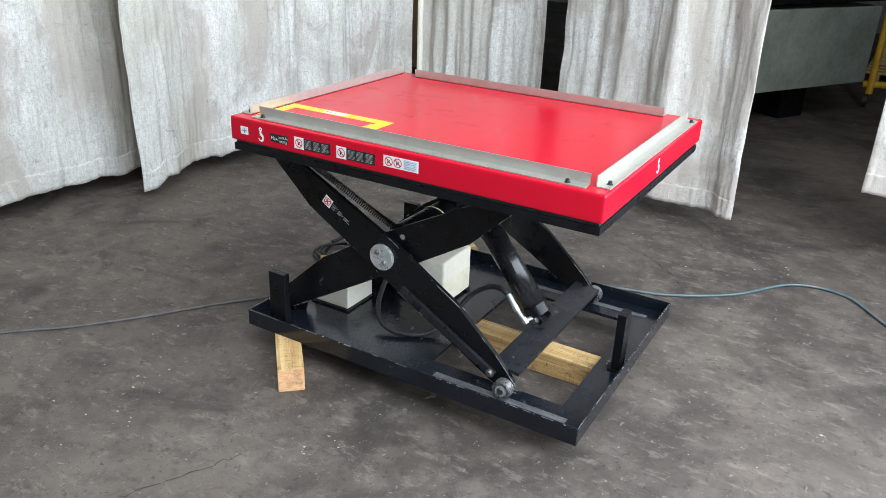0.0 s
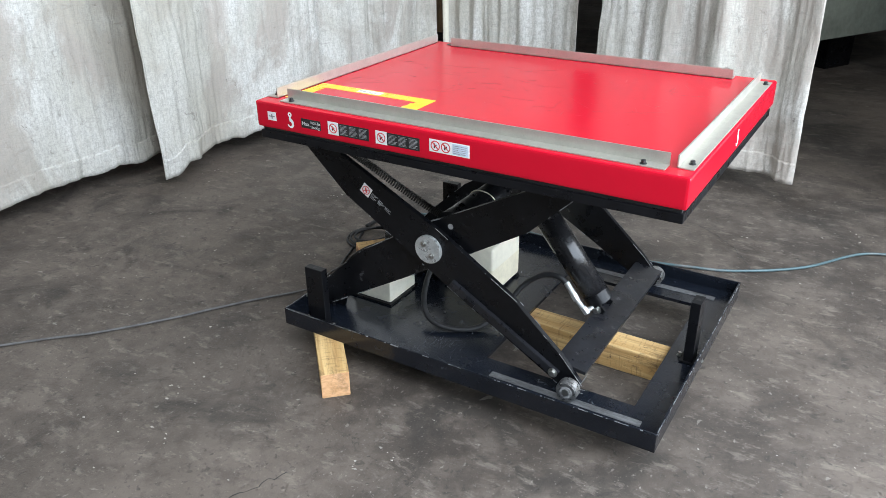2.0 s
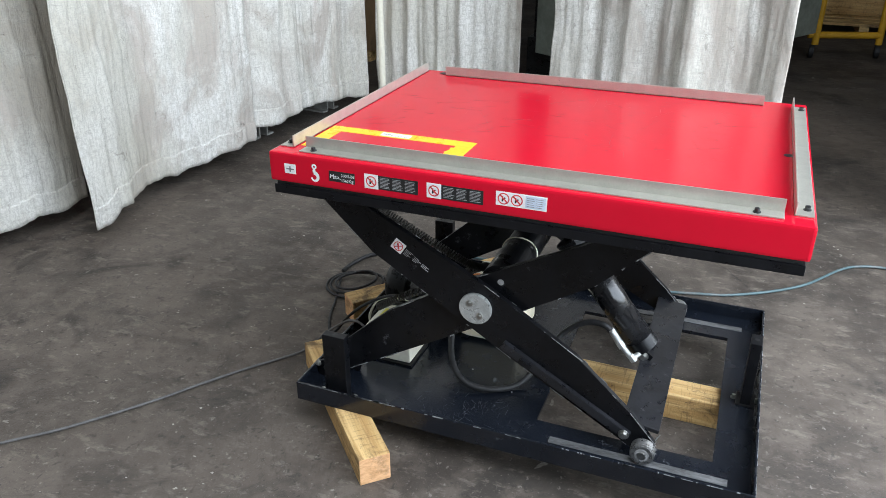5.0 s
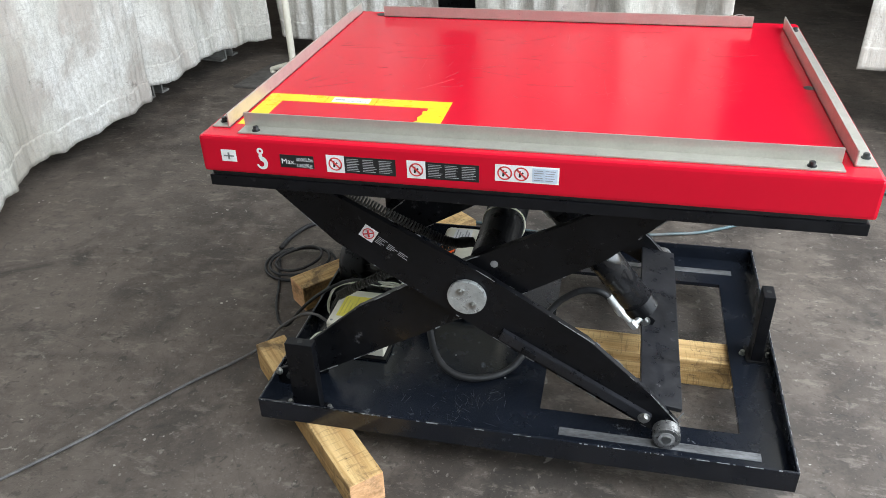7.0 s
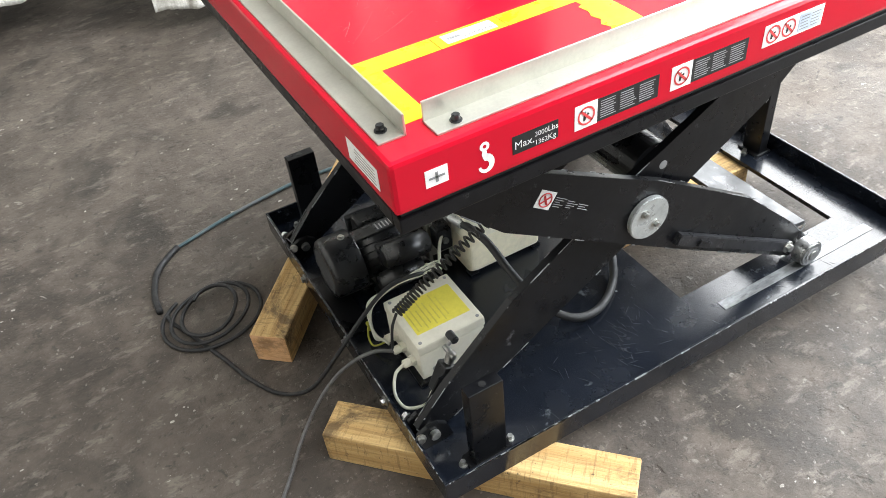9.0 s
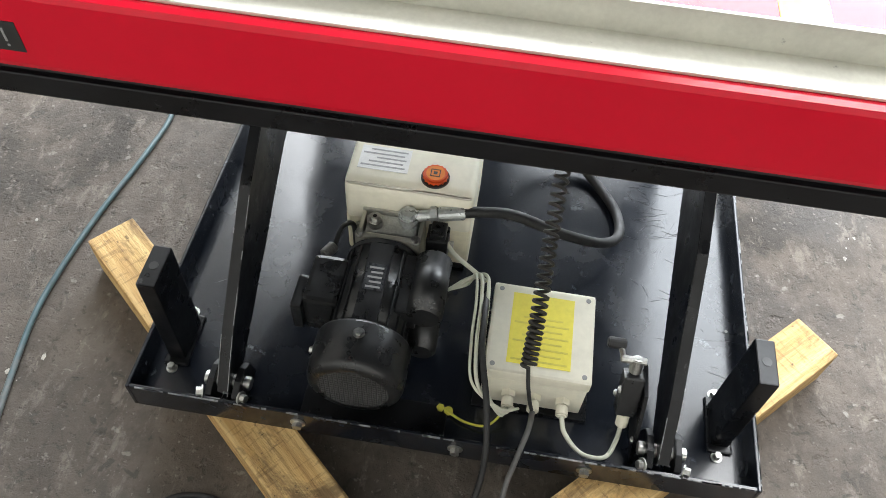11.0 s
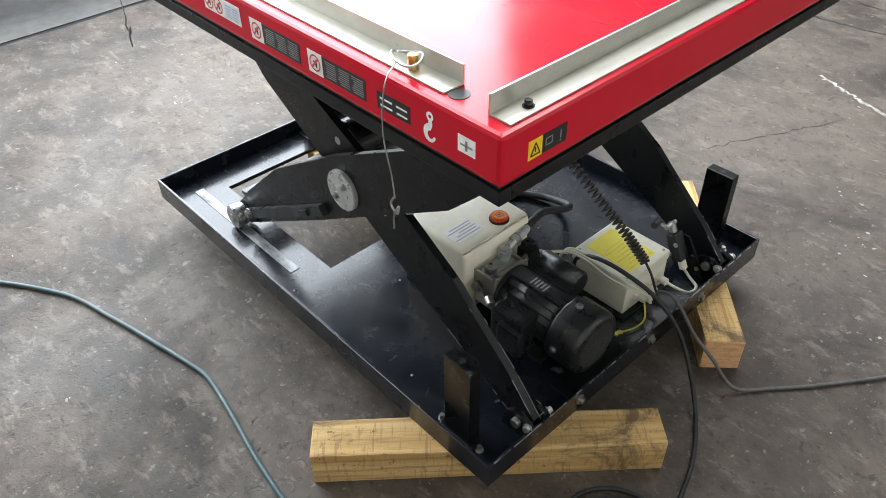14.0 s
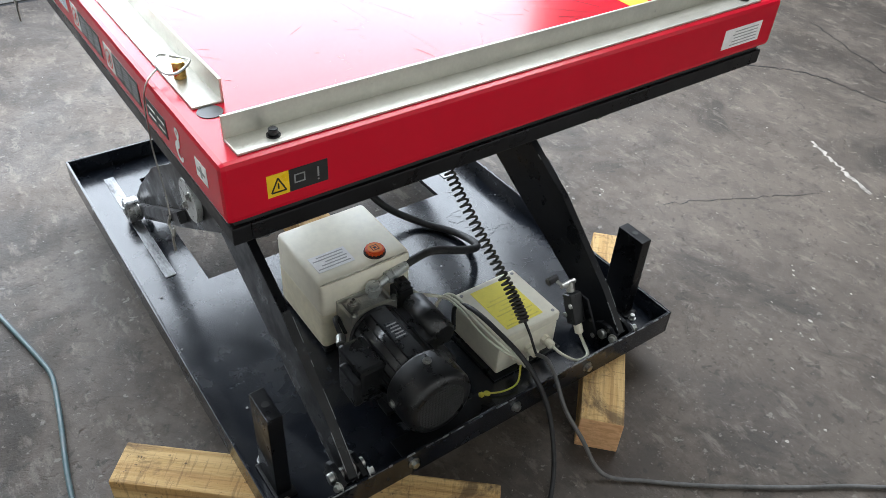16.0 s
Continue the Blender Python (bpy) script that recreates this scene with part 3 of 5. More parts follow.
# hydraulic cylinder
d = (TOP_EYE - LOW_EYE).normalized()
bm = B()
rod(bm, LOW_EYE + d * 0.008, LOW_EYE + d * 0.405, 0.044, seg=40, bevel=0.003)
cyl = part("hydraulic_cylinder", bm, CYL, lift, "glossy black hydraulic cylinder")
for p in cyl.data.polygons:
    p.use_smooth = len(p.vertices) == 4
bm = B()
rod(bm, LOW_EYE + d * 0.002, LOW_EYE + d * 0.042, 0.0455, seg=40, bevel=0.002)
part("end_cap", bm, BLACK, cyl)
bm = B()
rod(bm, LOW_EYE + d * 0.392, LOW_EYE + d * 0.418, 0.050, seg=40, bevel=0.002)
part("gland", bm, BLACK, cyl)
bm = B()
rod(bm, LOW_EYE + d * 0.40, TOP_EYE - d * 0.01, 0.019, seg=32)
part("piston_rod", bm, CHROME, cyl, "bright chrome piston rod", smooth=True)
bm = B()
rod(bm, TOP_EYE - Vector((0, 0.032, 0)), TOP_EYE + Vector((0, 0.032, 0)), 0.022, seg=28, bevel=0.002)
part("rod_eye", bm, STEEL, cyl)
for s in (-1, 1):
    bm = B()
    prism(bm, [(0.940, 0.200), (0.962, 0.226), (0.984, 0.208), (0.972, 0.180), (0.950, 0.178)], "y", 0.48 + s * 0.036 - 0.005, 0.48 + s * 0.036 + 0.005, 0.001)
    part("clevis", bm, BLACK, cross)
    bolt(cross, (0.956, 0.48 + s * 0.041, 0.205), (0, s, 0), 0.010, 0.012)
bm = B()
rod(bm, (0.852, 0.420, 0.288), (0.884, 0.420, 0.245), 0.0105, seg=16)
rod(bm, (0.880, 0.420, 0.250), (0.892, 0.420, 0.234), 0.0125, seg=6)
rod(bm, (0.890, 0.420, 0.237), (0.925, 0.420, 0.200), 0.0085, seg=14)
rod(bm, (0.916, 0.420, 0.212), (0.932, 0.420, 0.194), 0.0115, seg=6)
rod(bm, (0.925, 0.420, 0.201), (0.952, 0.452, 0.216), 0.0085, seg=14)
part("hose_fitting", bm, FITTING, cyl, "zinc hose fitting")


# ---- angle rails, pins and stickers on the platform ----
def rail(name, a, b, side, label):
    """An aluminium angle: a flat leg on the platform and a flange at its inner edge. side: the way to the platform's middle."""
    a, b, side = Vector(a), Vector(b), Vector(side)
    bm = B()
    z0 = TOP
    for lo, hi, z1 in ((0.0, 0.040, z0 + 0.0035), (0.0365, 0.040, z0 + 0.032)):
        p, q = a + side * lo, b + side * hi
        box(bm, min(p.x, q.x), max(p.x, q.x), min(p.y, q.y), max(p.y, q.y), z0 + 0.0002, z1, 0.0008)
    return part("guide_rail", bm, ALU, platform, label)


def cap_screw(parent, x, y):
    bm = B()
    rod(bm, (x, y, TOP + 0.0035), (x, y, TOP + 0.005), 0.0085, seg=20)
    rod(bm, (x, y, TOP + 0.005), (x, y, TOP + 0.013), 0.0058, seg=20, bevel=0.001)
    part("cap_screw", bm, MOTOR, parent, "dark socket cap screw")


front = rail("front", (0.070, 0.010), (1.233, 0.010), (0, 1), "brushed aluminium angle rail")
cap_screw(front, 0.105, 0.024), cap_screw(front, 1.178, 0.024)
back = rail("back", (0.120, 0.960), (1.172, 0.960), (0, -1), "brushed aluminium angle rail held by pins")
end = rail("end", (0.000, 0.036), (0.000, 0.956), (1, 0), "brushed aluminium angle rail")
cap_screw(end, 0.016, 0.905), cap_screw(end, 0.016, 0.062)
far = rail("far", (1.292, 0.040), (1.292, 0.930), (-1, 0), "brushed aluminium angle rail")
cap_screw(far, 1.278, 0.075), cap_screw(far, 1.278, 0.895)
# uncut holes; black discs on the plate paint their dark depth
for x, y in ((0.106, 0.944), (0.135, 0.034), (1.262, 0.44)):
    bm = B()
    rod(bm, (x, y, TOP + 0.0002), (x, y, TOP + 0.0010), 0.0155 if y > 0.9 else 0.011, seg=28)
    part("hole_disc", bm, INK, platform)

for x in (0.200, 1.120):
    bm = B()
    rod(bm, (x, 0.944, TOP + 0.003), (x, 0.944, TOP + 0.026), 0.008, seg=16, bevel=0.001)
    pin = part("locking_pin", bm, BRASS, back, "brass locking pin")
    bm = B()
    ring = [(x + 0.026 * math.cos(a) + 0.008, 0.948 + 0.020 * math.sin(a), TOP + 0.021 + 0.004 * math.sin(2 * a)) for a in [k * math.pi / 14 for k in range(28)]]
    tube(bm, ring, 0.0017, 6)
    part("split_ring", bm, STEEL, pin)
    bm = B()
    tube(bm, curve_points([(x + 0.01, 0.965, TOP + 0.02), (x + 0.012, 0.988, TOP - 0.01), (x + 0.02, 0.991, TOP - 0.09), (x + 0.008, 0.990, TOP - 0.16), (x + 0.0, 0.992, TOP - 0.20)]), 0.0012, 6)
    part("lanyard", bm, STEEL, pin, "thin steel wire lanyard")
    bm = B()
    hook = [(x, 0.992, TOP - 0.195), (x + 0.010, 0.993, TOP - 0.215), (x - 0.004, 0.993, TOP - 0.228), (x - 0.008, 0.992, TOP - 0.212), (x + 0.004, 0.993, TOP - 0.235), (x + 0.006, 0.993, TOP - 0.262)]
    tube(bm, curve_points(hook), 0.0020, 6)
    part("clip", bm, STEEL, pin)


def sticker(parent, name, material, u0, u1, v0, v1, plane, lift_by=0.0006, label=""):
    """A flat film on a face of the platform. plane: which face; u along it, v up or across."""
    bm = B()
    k = lift_by
    if plane == "front":
        box(bm, u0, u1, -0.010 - k, -0.0098, v0, v1)
    elif plane == "back":
        box(bm, u0, u1, 0.9818, 0.982 + k, v0, v1)
    elif plane == "end":
        box(bm, -0.010 - k, -0.0098, u0, u1, v0, v1)
    elif plane == "far":
        box(bm, 1.2978, 1.298 + k, u0, u1, v0, v1)
    else:
        box(bm, u0, u1, v0, v1, TOP - 0.0002, TOP + k)
    return part(name, bm, material, parent, label)


def sign(parent, plane, u, v, r, k=0.0011):
    """A round prohibition sign: red ring, bar and a dark figure."""
    y = {"front": -0.010 - k, "back": 0.982 + k}[plane]
    bm = B()
    n = 24
    a = [bm.verts.new((u + r * math.cos(2 * math.pi * i / n), y, v + r * math.sin(2 * math.pi * i / n))) for i in range(n)]
    b = [bm.verts.new((u + 0.8 * r * math.cos(2 * math.pi * i / n), y, v + 0.8 * r * math.sin(2 * math.pi * i / n))) for i in range(n)]
    for i in range(n):
        bm.faces.new((a[i], a[(i + 1) % n], b[(i + 1) % n], b[i]))
    c = 0.7 * r
    q = 0.09 * r
    bm.faces.new([bm.verts.new((u + x, y, v + z)) for x, z in ((-c - q, c - q), (-c + q, c + q), (c + q, -c + q), (c - q, -c - q))])
    ob = part("sign", bm, RED_INK, parent)
    bm = B()
    bm.faces.new([bm.verts.new((u + x * r, y + (0.0002 if plane == "front" else -0.0002), v + z * r)) for x, z in ((-0.35, -0.5), (-0.1, -0.5), (0.05, -0.1), (0.35, 0.1), (0.2, 0.3), (-0.05, 0.1), (-0.1, 0.5), (-0.3, 0.4))])
    part("pictogram", bm, INK, ob)


def bars(parent, plane, u0, u1, v0, v1, rows, cols, material, k=0.0010):
    """Plain bars in place of small print."""
    rnd = random.Random(int(u0 * 1000) + rows)
    bm = B()
    for c in range(cols):
        ua, ub = u0 + (u1 - u0) * (c + 0.06) / cols, u0 + (u1 - u0) * (c + 0.92) / cols
        for r in range(rows):
            va = v1 - (v1 - v0) * (r + 0.75) / rows
            e = ua + (ub - ua) * (rnd.uniform(0.75, 1.0))
            y = {"front": (-0.010 - k, -0.0102), "back": (0.9822, 0.982 + k)}.get(plane)
            if plane == "end":
                box(bm, -0.010 - k, -0.0102, ua, e, va, va + (v1 - v0) / rows * 0.26)
            elif plane == "top":
                box(bm, ua, e, va, va + (v1 - v0) / rows * 0.26, TOP, TOP + k)
            else:
                box(bm, ua, e, *y, va, va + (v1 - v0) / rows * 0.26)
    return tagged(part("print", bm, material, parent), kind="stuff")


def letters(parent, text, size, at, material, plane="front"):
    c = bpy.data.curves.new("lettering", "FONT")
    c.body, c.size = text, size
    tmp = bpy.data.objects.new("lettering", c)
    me = bpy.data.meshes.new_from_object(tmp)
    bpy.data.objects.remove(tmp)
    m = Matrix.Translation(at) @ Matrix.Rotation(radians(90), 4, "X")
    me.transform(m)
    me.materials.append(material)
    ob = new("lettering", me)
    ob.parent = parent
    return ob


def hook_sign(plane, u, v):
    """A flat crane hook: an eye, a shank and a curl that narrows to its tip."""
    bm = B()
    n = 18
    o = [bm.verts.new((0.0072 * math.cos(2 * math.pi * i / n), 0, 0.017 + 0.0072 * math.sin(2 * math.pi * i / n))) for i in range(n)]
    h = [bm.verts.new((0.0028 * math.cos(2 * math.pi * i / n), 0, 0.017 + 0.0028 * math.sin(2 * math.pi * i / n))) for i in range(n)]
    for i in range(n):
        bm.faces.new((o[i], o[(i + 1) % n], h[(i + 1) % n], h[i]))
    line = [(0.0, 0.0102, 0.0035), (-0.001, 0.006, 0.004), (0.001, 0.001, 0.0045)]
    for i in range(14):
        a = radians(80 - i * 19)
        line.append((0.0095 * math.cos(a), -0.0105 + 0.0105 * math.sin(a), 0.0055 * (1 - 0.05 * i)))
    edge = []
    for i, (x, z, w) in enumerate(line):
        dx, dz = line[min(i + 1, len(line) - 1)][0] - line[max(i - 1, 0)][0], line[min(i + 1, len(line) - 1)][1] - line[max(i - 1, 0)][1]
        ln = math.hypot(dx, dz)
        edge.append((bm.verts.new((x - dz / ln * w, 0, z + dx / ln * w)), bm.verts.new((x + dz / ln * w, 0, z - dx / ln * w))))
    for p, q in zip(edge, edge[1:]):
        bm.faces.new((p[0], q[0], q[1], p[1]))
    if plane == "far":
        m = Matrix.Translation((1.2988, u, v)) @ Matrix.Rotation(radians(90), 4, "Z")
    else:
        m = Matrix.Translation((u, -0.0107 if plane == "front" else 0.9827, v))
    bmesh.ops.transform(bm, verts=bm.verts, matrix=m)
    part("hook_sticker", bm, WHITE, platform, "white crane hook sticker")


for plane in ("front", "back"):
    z = TOP
    w = sticker(platform, "lifting_label", WHITE, 0.036, 0.069, z - 0.054, z - 0.028, plane, label="small white lifting-point label")
    s = {"front": (-0.0112, -0.0106), "back": (0.9826, 0.9832)}[plane]
    bm = B()
    box(bm, 0.041, 0.064, *s, z - 0.043, z - 0.040)
    box(bm, 0.0505, 0.0545, *s, z - 0.049, z - 0.034)
    part("symbol", bm, GREY_INK, w)
    hook_sign(plane, 0.124, z - 0.043)
    black = sticker(platform, "load_label", INK, 0.166, 0.239, z - 0.058, z - 0.030, plane, label="black label with the load limit")
    if plane == "front":
        letters(black, "Max.", 0.0165, (0.1685, -0.0112, z - 0.050), WHITE)
        letters(black, "3000", 0.0105, (0.2005, -0.0112, z - 0.0425), WHITE)
        letters(black, "Lbs", 0.0125, (0.2215, -0.0112, z - 0.0425), WHITE)
        letters(black, "1362", 0.0105, (0.2005, -0.0112, z - 0.0555), WHITE)
        letters(black, "Kg", 0.0125, (0.2215, -0.0112, z - 0.0555), WHITE)
    else:
        bars(black, plane, 0.17, 0.236, z - 0.055, z - 0.033, 2, 2, WHITE)
    for u, cols in ((0.266, 3), (0.434, 3)):
        us, ut = (u, u + 0.0382) if plane == "front" else (u + 0.107, u)
        w = sticker(platform, "warning_label", WHITE, us, us + 0.038, z - 0.062, z - 0.024, plane, label="white label with a prohibition sign")
        sign(w, plane, us + 0.019, z - 0.043, 0.0145)
        k = sticker(platform, "warning_text", INK, ut, ut + 0.1068, z - 0.061, z - 0.025, plane, label="black label with white small print")
        bars(k, plane, ut + 0.003, ut + 0.104, z - 0.057, z - 0.028, 8, cols, GREY_LABEL)
    w = sticker(platform, "warning_label", WHITE, 0.610, 0.733, z - 0.054, z - 0.019, plane, label="white label with two prohibition signs")
    us, ut = ((0.629, 0.661), 0.682) if plane == "front" else ((0.714, 0.682), 0.613)
    sign(w, plane, us[0], z - 0.0365, 0.0145)
    sign(w, plane, us[1], z - 0.0365, 0.0145)
    g = sticker(w, "panel", PALE_BLUE, ut, ut + 0.048, z - 0.051, z - 0.022, plane, 0.0011)
    bars(w, plane, ut + 0.002, ut + 0.046, z - 0.049, z - 0.024, 5, 2, GREY_INK, 0.0015)
hook_sign("far", 0.46, TOP - 0.040)
w = sticker(platform, "hazard_label", YELLOW, 0.9025, 0.930, TOP - 0.060, TOP - 0.030, "end", label="yellow hazard triangle label")
bm = B()
for (y0, z0), (y1, z1) in (((0.9255, -0.0545), (0.9162, -0.036)), ((0.9162, -0.036), (0.907, -0.0545)), ((0.907, -0.0545), (0.9255, -0.0545)), ((0.9162, -0.043), (0.9162, -0.050))):
    rod(bm, (-0.0108, y0, TOP + z0), (-0.0108, y1, TOP + z1), 0.0010, seg=6)
part("triangle", bm, INK, w)
w = sticker(platform, "hazard_text", INK, 0.852, 0.9022, TOP - 0.060, TOP - 0.030, "end", label="black label with a small outlined symbol")
bm = B()
for y0, y1, z0, z1 in ((0.882, 0.896, -0.0395, -0.038), (0.882, 0.896, -0.050, -0.0485), (0.882, 0.8835, -0.0485, -0.0395), (0.8945, 0.896, -0.0485, -0.0395), (0.864, 0.866, -0.050, -0.037), (0.864, 0.866, -0.055, -0.053)):
    box(bm, -0.0112, -0.0106, y0, y1, TOP + z0, TOP + z1)
part("symbol", bm, GREY_INK, w)
w = sticker(platform, "paper_label", WHITE, 0.030, 0.125, TOP - 0.062, TOP - 0.028, "end", label="white paper label with small print")
bars(w, "end", 0.034, 0.121, TOP - 0.059, TOP - 0.031, 5, 1, GREY_INK)
for u0, u1, v0, v1 in ((0.046, 0.186, 0.205, 0.247), (0.3045, 0.473, 0.205, 0.247), (0.046, 0.088, 0.060, 0.2045)):
    sticker(platform, "yellow_tape", YELLOW, u0, u1, v0, v1, "top", label="strip of yellow marking film")
bm = B()
prism(bm, [(0.473, 0.2045), (0.428, 0.2045), (0.4285, 0.190), (0.420, 0.187), (0.4225, 0.166), (0.416, 0.150), (0.4205, 0.133), (0.411, 0.120), (0.417, 0.104), (0.408, 0.092), (0.413, 0.072), (0.470, 0.070), (0.473, 0.120)],
      "z", TOP - 0.0002, TOP + 0.0006)
part("yellow_tape", bm, YELLOW, platform, "torn strip of yellow marking film")
w = sticker(platform, "tape_label", YELLOW, 0.1875, 0.3030, 0.205, 0.247, "top")
w2 = sticker(w, "paper", WHITE, 0.202, 0.289, 0.212, 0.240, "top", 0.0010, "white label")
# lifting-eye holes in the plate, drawn as black discs for the shade inside
for x, y in ((0.150, 0.078), (1.243, 0.45)):
    bm = B()
    rod(bm, (x, y, TOP - 0.002), (x, y, TOP + 0.0004), 0.0125, seg=24)
    part("hole_disc", bm, INK, platform)
# scratches in the paint: long fine lines and short nicks, dark and pale
rnd = random.Random(5)
marks = {SCRATCH.name: (SCRATCH, B()), FADED.name: (FADED, B())}
for i in range(260):
    x, y, a = rnd.uniform(0.08, 1.10), rnd.uniform(0.28, 0.90), rnd.gauss(0.3, 0.9)
    ln = rnd.choice((0.005, 0.008, 0.012, 0.02, 0.03, 0.05, 0.11))
    pts = [(x + ln * t * math.cos(a + 0.08 * t), y + ln * t * math.sin(a + 0.08 * t), TOP + 0.00006) for t in (0, 0.25, 0.5, 0.75, 1)]
    pts = [p for p in pts if 0.04 < p[0] < 1.24 and 0.05 < p[1] < 0.92]
    if len(pts) > 2:
        tube(marks[(FADED if i % 3 == 0 else SCRATCH).name][1], pts, rnd.choice((0.00010, 0.00012, 0.00016, 0.0002, 0.0003)), 4)
for m, bm in marks.values():
    tagged(part("paint_wear", bm, m, platform), kind="stuff")
# letters on the white label, read from the far side, and a bar for what cannot be read
c = bpy.data.curves.new("lettering", "FONT")
c.body, c.size = "MAGNETIC", 0.0105
tmp = bpy.data.objects.new("lettering", c)
me = bpy.data.meshes.new_from_object(tmp)
bpy.data.objects.remove(tmp)
me.transform(Matrix.Translation((0.282, 0.2225, TOP + 0.0017)) @ Matrix.Rotation(radians(180), 4, "Z"))
me.materials.append(INK)
new("lettering", me).parent = w2
bm = B()
for k in range(5):
    box(bm, 0.208 + k * 0.0045, 0.2112 + k * 0.0045, 0.2225, 0.2295, TOP + 0.001, TOP + 0.0016)
tagged(part("print", bm, GREY_INK, w2), kind="stuff")
# sticker on the front outer leg
q0 = on_leg(DOWN, -0.27, -0.006)
m = Matrix.Translation((q0.x, 0.1068, q0.y)) @ Matrix.Rotation(math.atan2(-DOWN.y, DOWN.x), 4, "Y")
bm = B()
box(bm, -0.018, 0.018, -0.0004, 0.0006, -0.017, 0.017)
bmesh.ops.transform(bm, verts=bm.verts, matrix=m)
front_leg = [o for o in lift.children if o.name.startswith("outer_leg")][0]
w = part("leg_label", bm, WHITE, front_leg, "white crush warning label")
bm = B()
n = 20
for i in range(n):
    a0, a1 = 2 * math.pi * i / n, 2 * math.pi * (i + 1) / n
    rod(bm, (0.013 * math.cos(a0), -0.0008, 0.013 * math.sin(a0)), (0.013 * math.cos(a1), -0.0008, 0.013 * math.sin(a1)), 0.0012, seg=5)
rod(bm, (-0.009, -0.0008, -0.009), (0.009, -0.0008, 0.009), 0.0014, seg=5)
rod(bm, (-0.006, -0.0008, 0.007), (0.006, -0.0008, -0.007), 0.0024, seg=5)
bmesh.ops.transform(bm, verts=bm.verts, matrix=m)
part("sign", bm, RED_INK, w)
bm = B()
for c in range(3):
    for r in range(5 - c):
        box(bm, 0.022 + c * 0.030, 0.022 + c * 0.030 + 0.026 * (1 - 0.12 * ((r * 7 + c * 3) % 5)), -0.0008, 0.0, 0.0078 - r * 0.0042 - c * 0.002, 0.0089 - r * 0.0042 - c * 0.002)
bmesh.ops.transform(bm, verts=bm.verts, matrix=m)
tagged(part("print", bm, GREY_LABEL, w), kind="stuff")

# ---- power unit on the tray ----
unit = thing("hydraulic_power_unit", (0.28, 0.62, PLATE), "black electric motor pump with a milky plastic oil tank", "power unit")
bm = B()
prism(bm, [(0.345, 0.118), (0.372, 0.112), (0.548, 0.112), (0.548, 0.300), (0.356, 0.300), (0.345, 0.288)], "y", 0.484, 0.700)
bmesh.ops.bevel(bm, geom=bm.edges[:], offset=0.011, segments=4, affect="EDGES", profile=0.5)
tank = part("oil_tank", bm, WHITE_PLASTIC, unit, "milky white plastic oil tank", smooth=True)
CAP = (0.380, 0.553)
bm = B()
rod(bm, (*CAP, 0.300), (*CAP, 0.304), 0.0235, seg=32)
part("cap_collar", bm, RUBBER, tank)
bm = B()
rod(bm, (*CAP, 0.3035), (*CAP, 0.3125), 0.0200, seg=32, bevel=0.002)
for k in range(16):
    a = k * math.pi / 8
    rod(bm, (CAP[0] + 0.0198 * math.cos(a), CAP[1] + 0.0198 * math.sin(a), 0.3045), (CAP[0] + 0.0198 * math.cos(a), CAP[1] + 0.0198 * math.sin(a), 0.3105), 0.0015, seg=6)
capo = part("filler_cap", bm, ORANGE, tank, "orange filler cap")
bm = B()
rod(bm, (*CAP, 0.3123), (*CAP, 0.3131), 0.0155, seg=28)
part("cap_face", bm, CAP_FACE, capo)
bm = B()
for x0, x1, y0, y1 in ((-0.008, 0.008, -0.008, -0.0065), (-0.008, 0.008, 0.0065, 0.008), (-0.008, -0.0065, -0.0065, 0.0065), (0.0065, 0.008, -0.0065, 0.0065), (-0.003, 0.003, -0.003, 0.003)):
    box(bm, CAP[0] + x0, CAP[0] + x1, CAP[1] + y0, CAP[1] + y1, 0.3131, 0.3135)
part("symbol", bm, INK, capo)
bm = B()
box(bm, 0.3446, 0.5484, 0.4836, 0.7004, 0.124, 0.214)
bmesh.ops.bevel(bm, geom=[e for e in bm.edges if abs(e.verts[0].co.z - e.verts[1].co.z) > 0.05], offset=0.0108, segments=4, affect="EDGES", profile=0.5)
part("oil_level", bm, OIL, tank, "amber oil showing through the plastic")
bm = B()
box(bm, 0.380, 0.432, 0.600, 0.684, 0.3000, 0.3008)
w = part("paper_label", bm, WHITE, tank, "white label with small print")
bm = B()
for r in range(5):
    box(bm, 0.387 + r * 0.009, 0.390 + r * 0.009, 0.606 + 0.004 * (r % 2), 0.680 - 0.012 * (r % 3), 0.3008, 0.3012)
tagged(part("print", bm, GREY_LABEL, w), kind="stuff")
for x in (0.36, 0.54):
    for y in (0.50, 0.685):
        bm = B()
        box(bm, x - 0.012, x + 0.012, y - 0.012, y + 0.012, PLATE, 0.1125, 0.002)
        part("foot", bm, BLACK, tank)
MY, MZ = 0.617, 0.196
bm = B()
rod(bm, (0.108, MY, MZ), (0.268, MY, MZ), 0.0600, seg=56, bevel=0.004)
motor = part("motor_body", bm, MOTOR, unit, "black ribbed electric motor")
for p in motor.data.polygons:
    p.use_smooth = len(p.vertices) == 4
for k in (-5, -4, -3, -2, 2, 3, 4, 5, 7, 9):
    bm = B()
    box(bm, 0.116, 0.262, -0.0013, 0.0013, 0.055, 0.0635, 0.0006)
    bmesh.ops.transform(bm, verts=bm.verts, matrix=Matrix.Translation((0, MY, MZ)) @ Matrix.Rotation(radians(17 * k), 4, "X"))
    part("fin", bm, MOTOR, motor)
bm = B()
prism(bm, [(MY - 0.021, MZ + 0.045), (MY + 0.021, MZ + 0.045), (MY + 0.0185, MZ + 0.0630), (MY - 0.0185, MZ + 0.0630)], "x", 0.110, 0.264, 0.0012)
part("plate_pad", bm, MOTOR, motor)
bm = B()
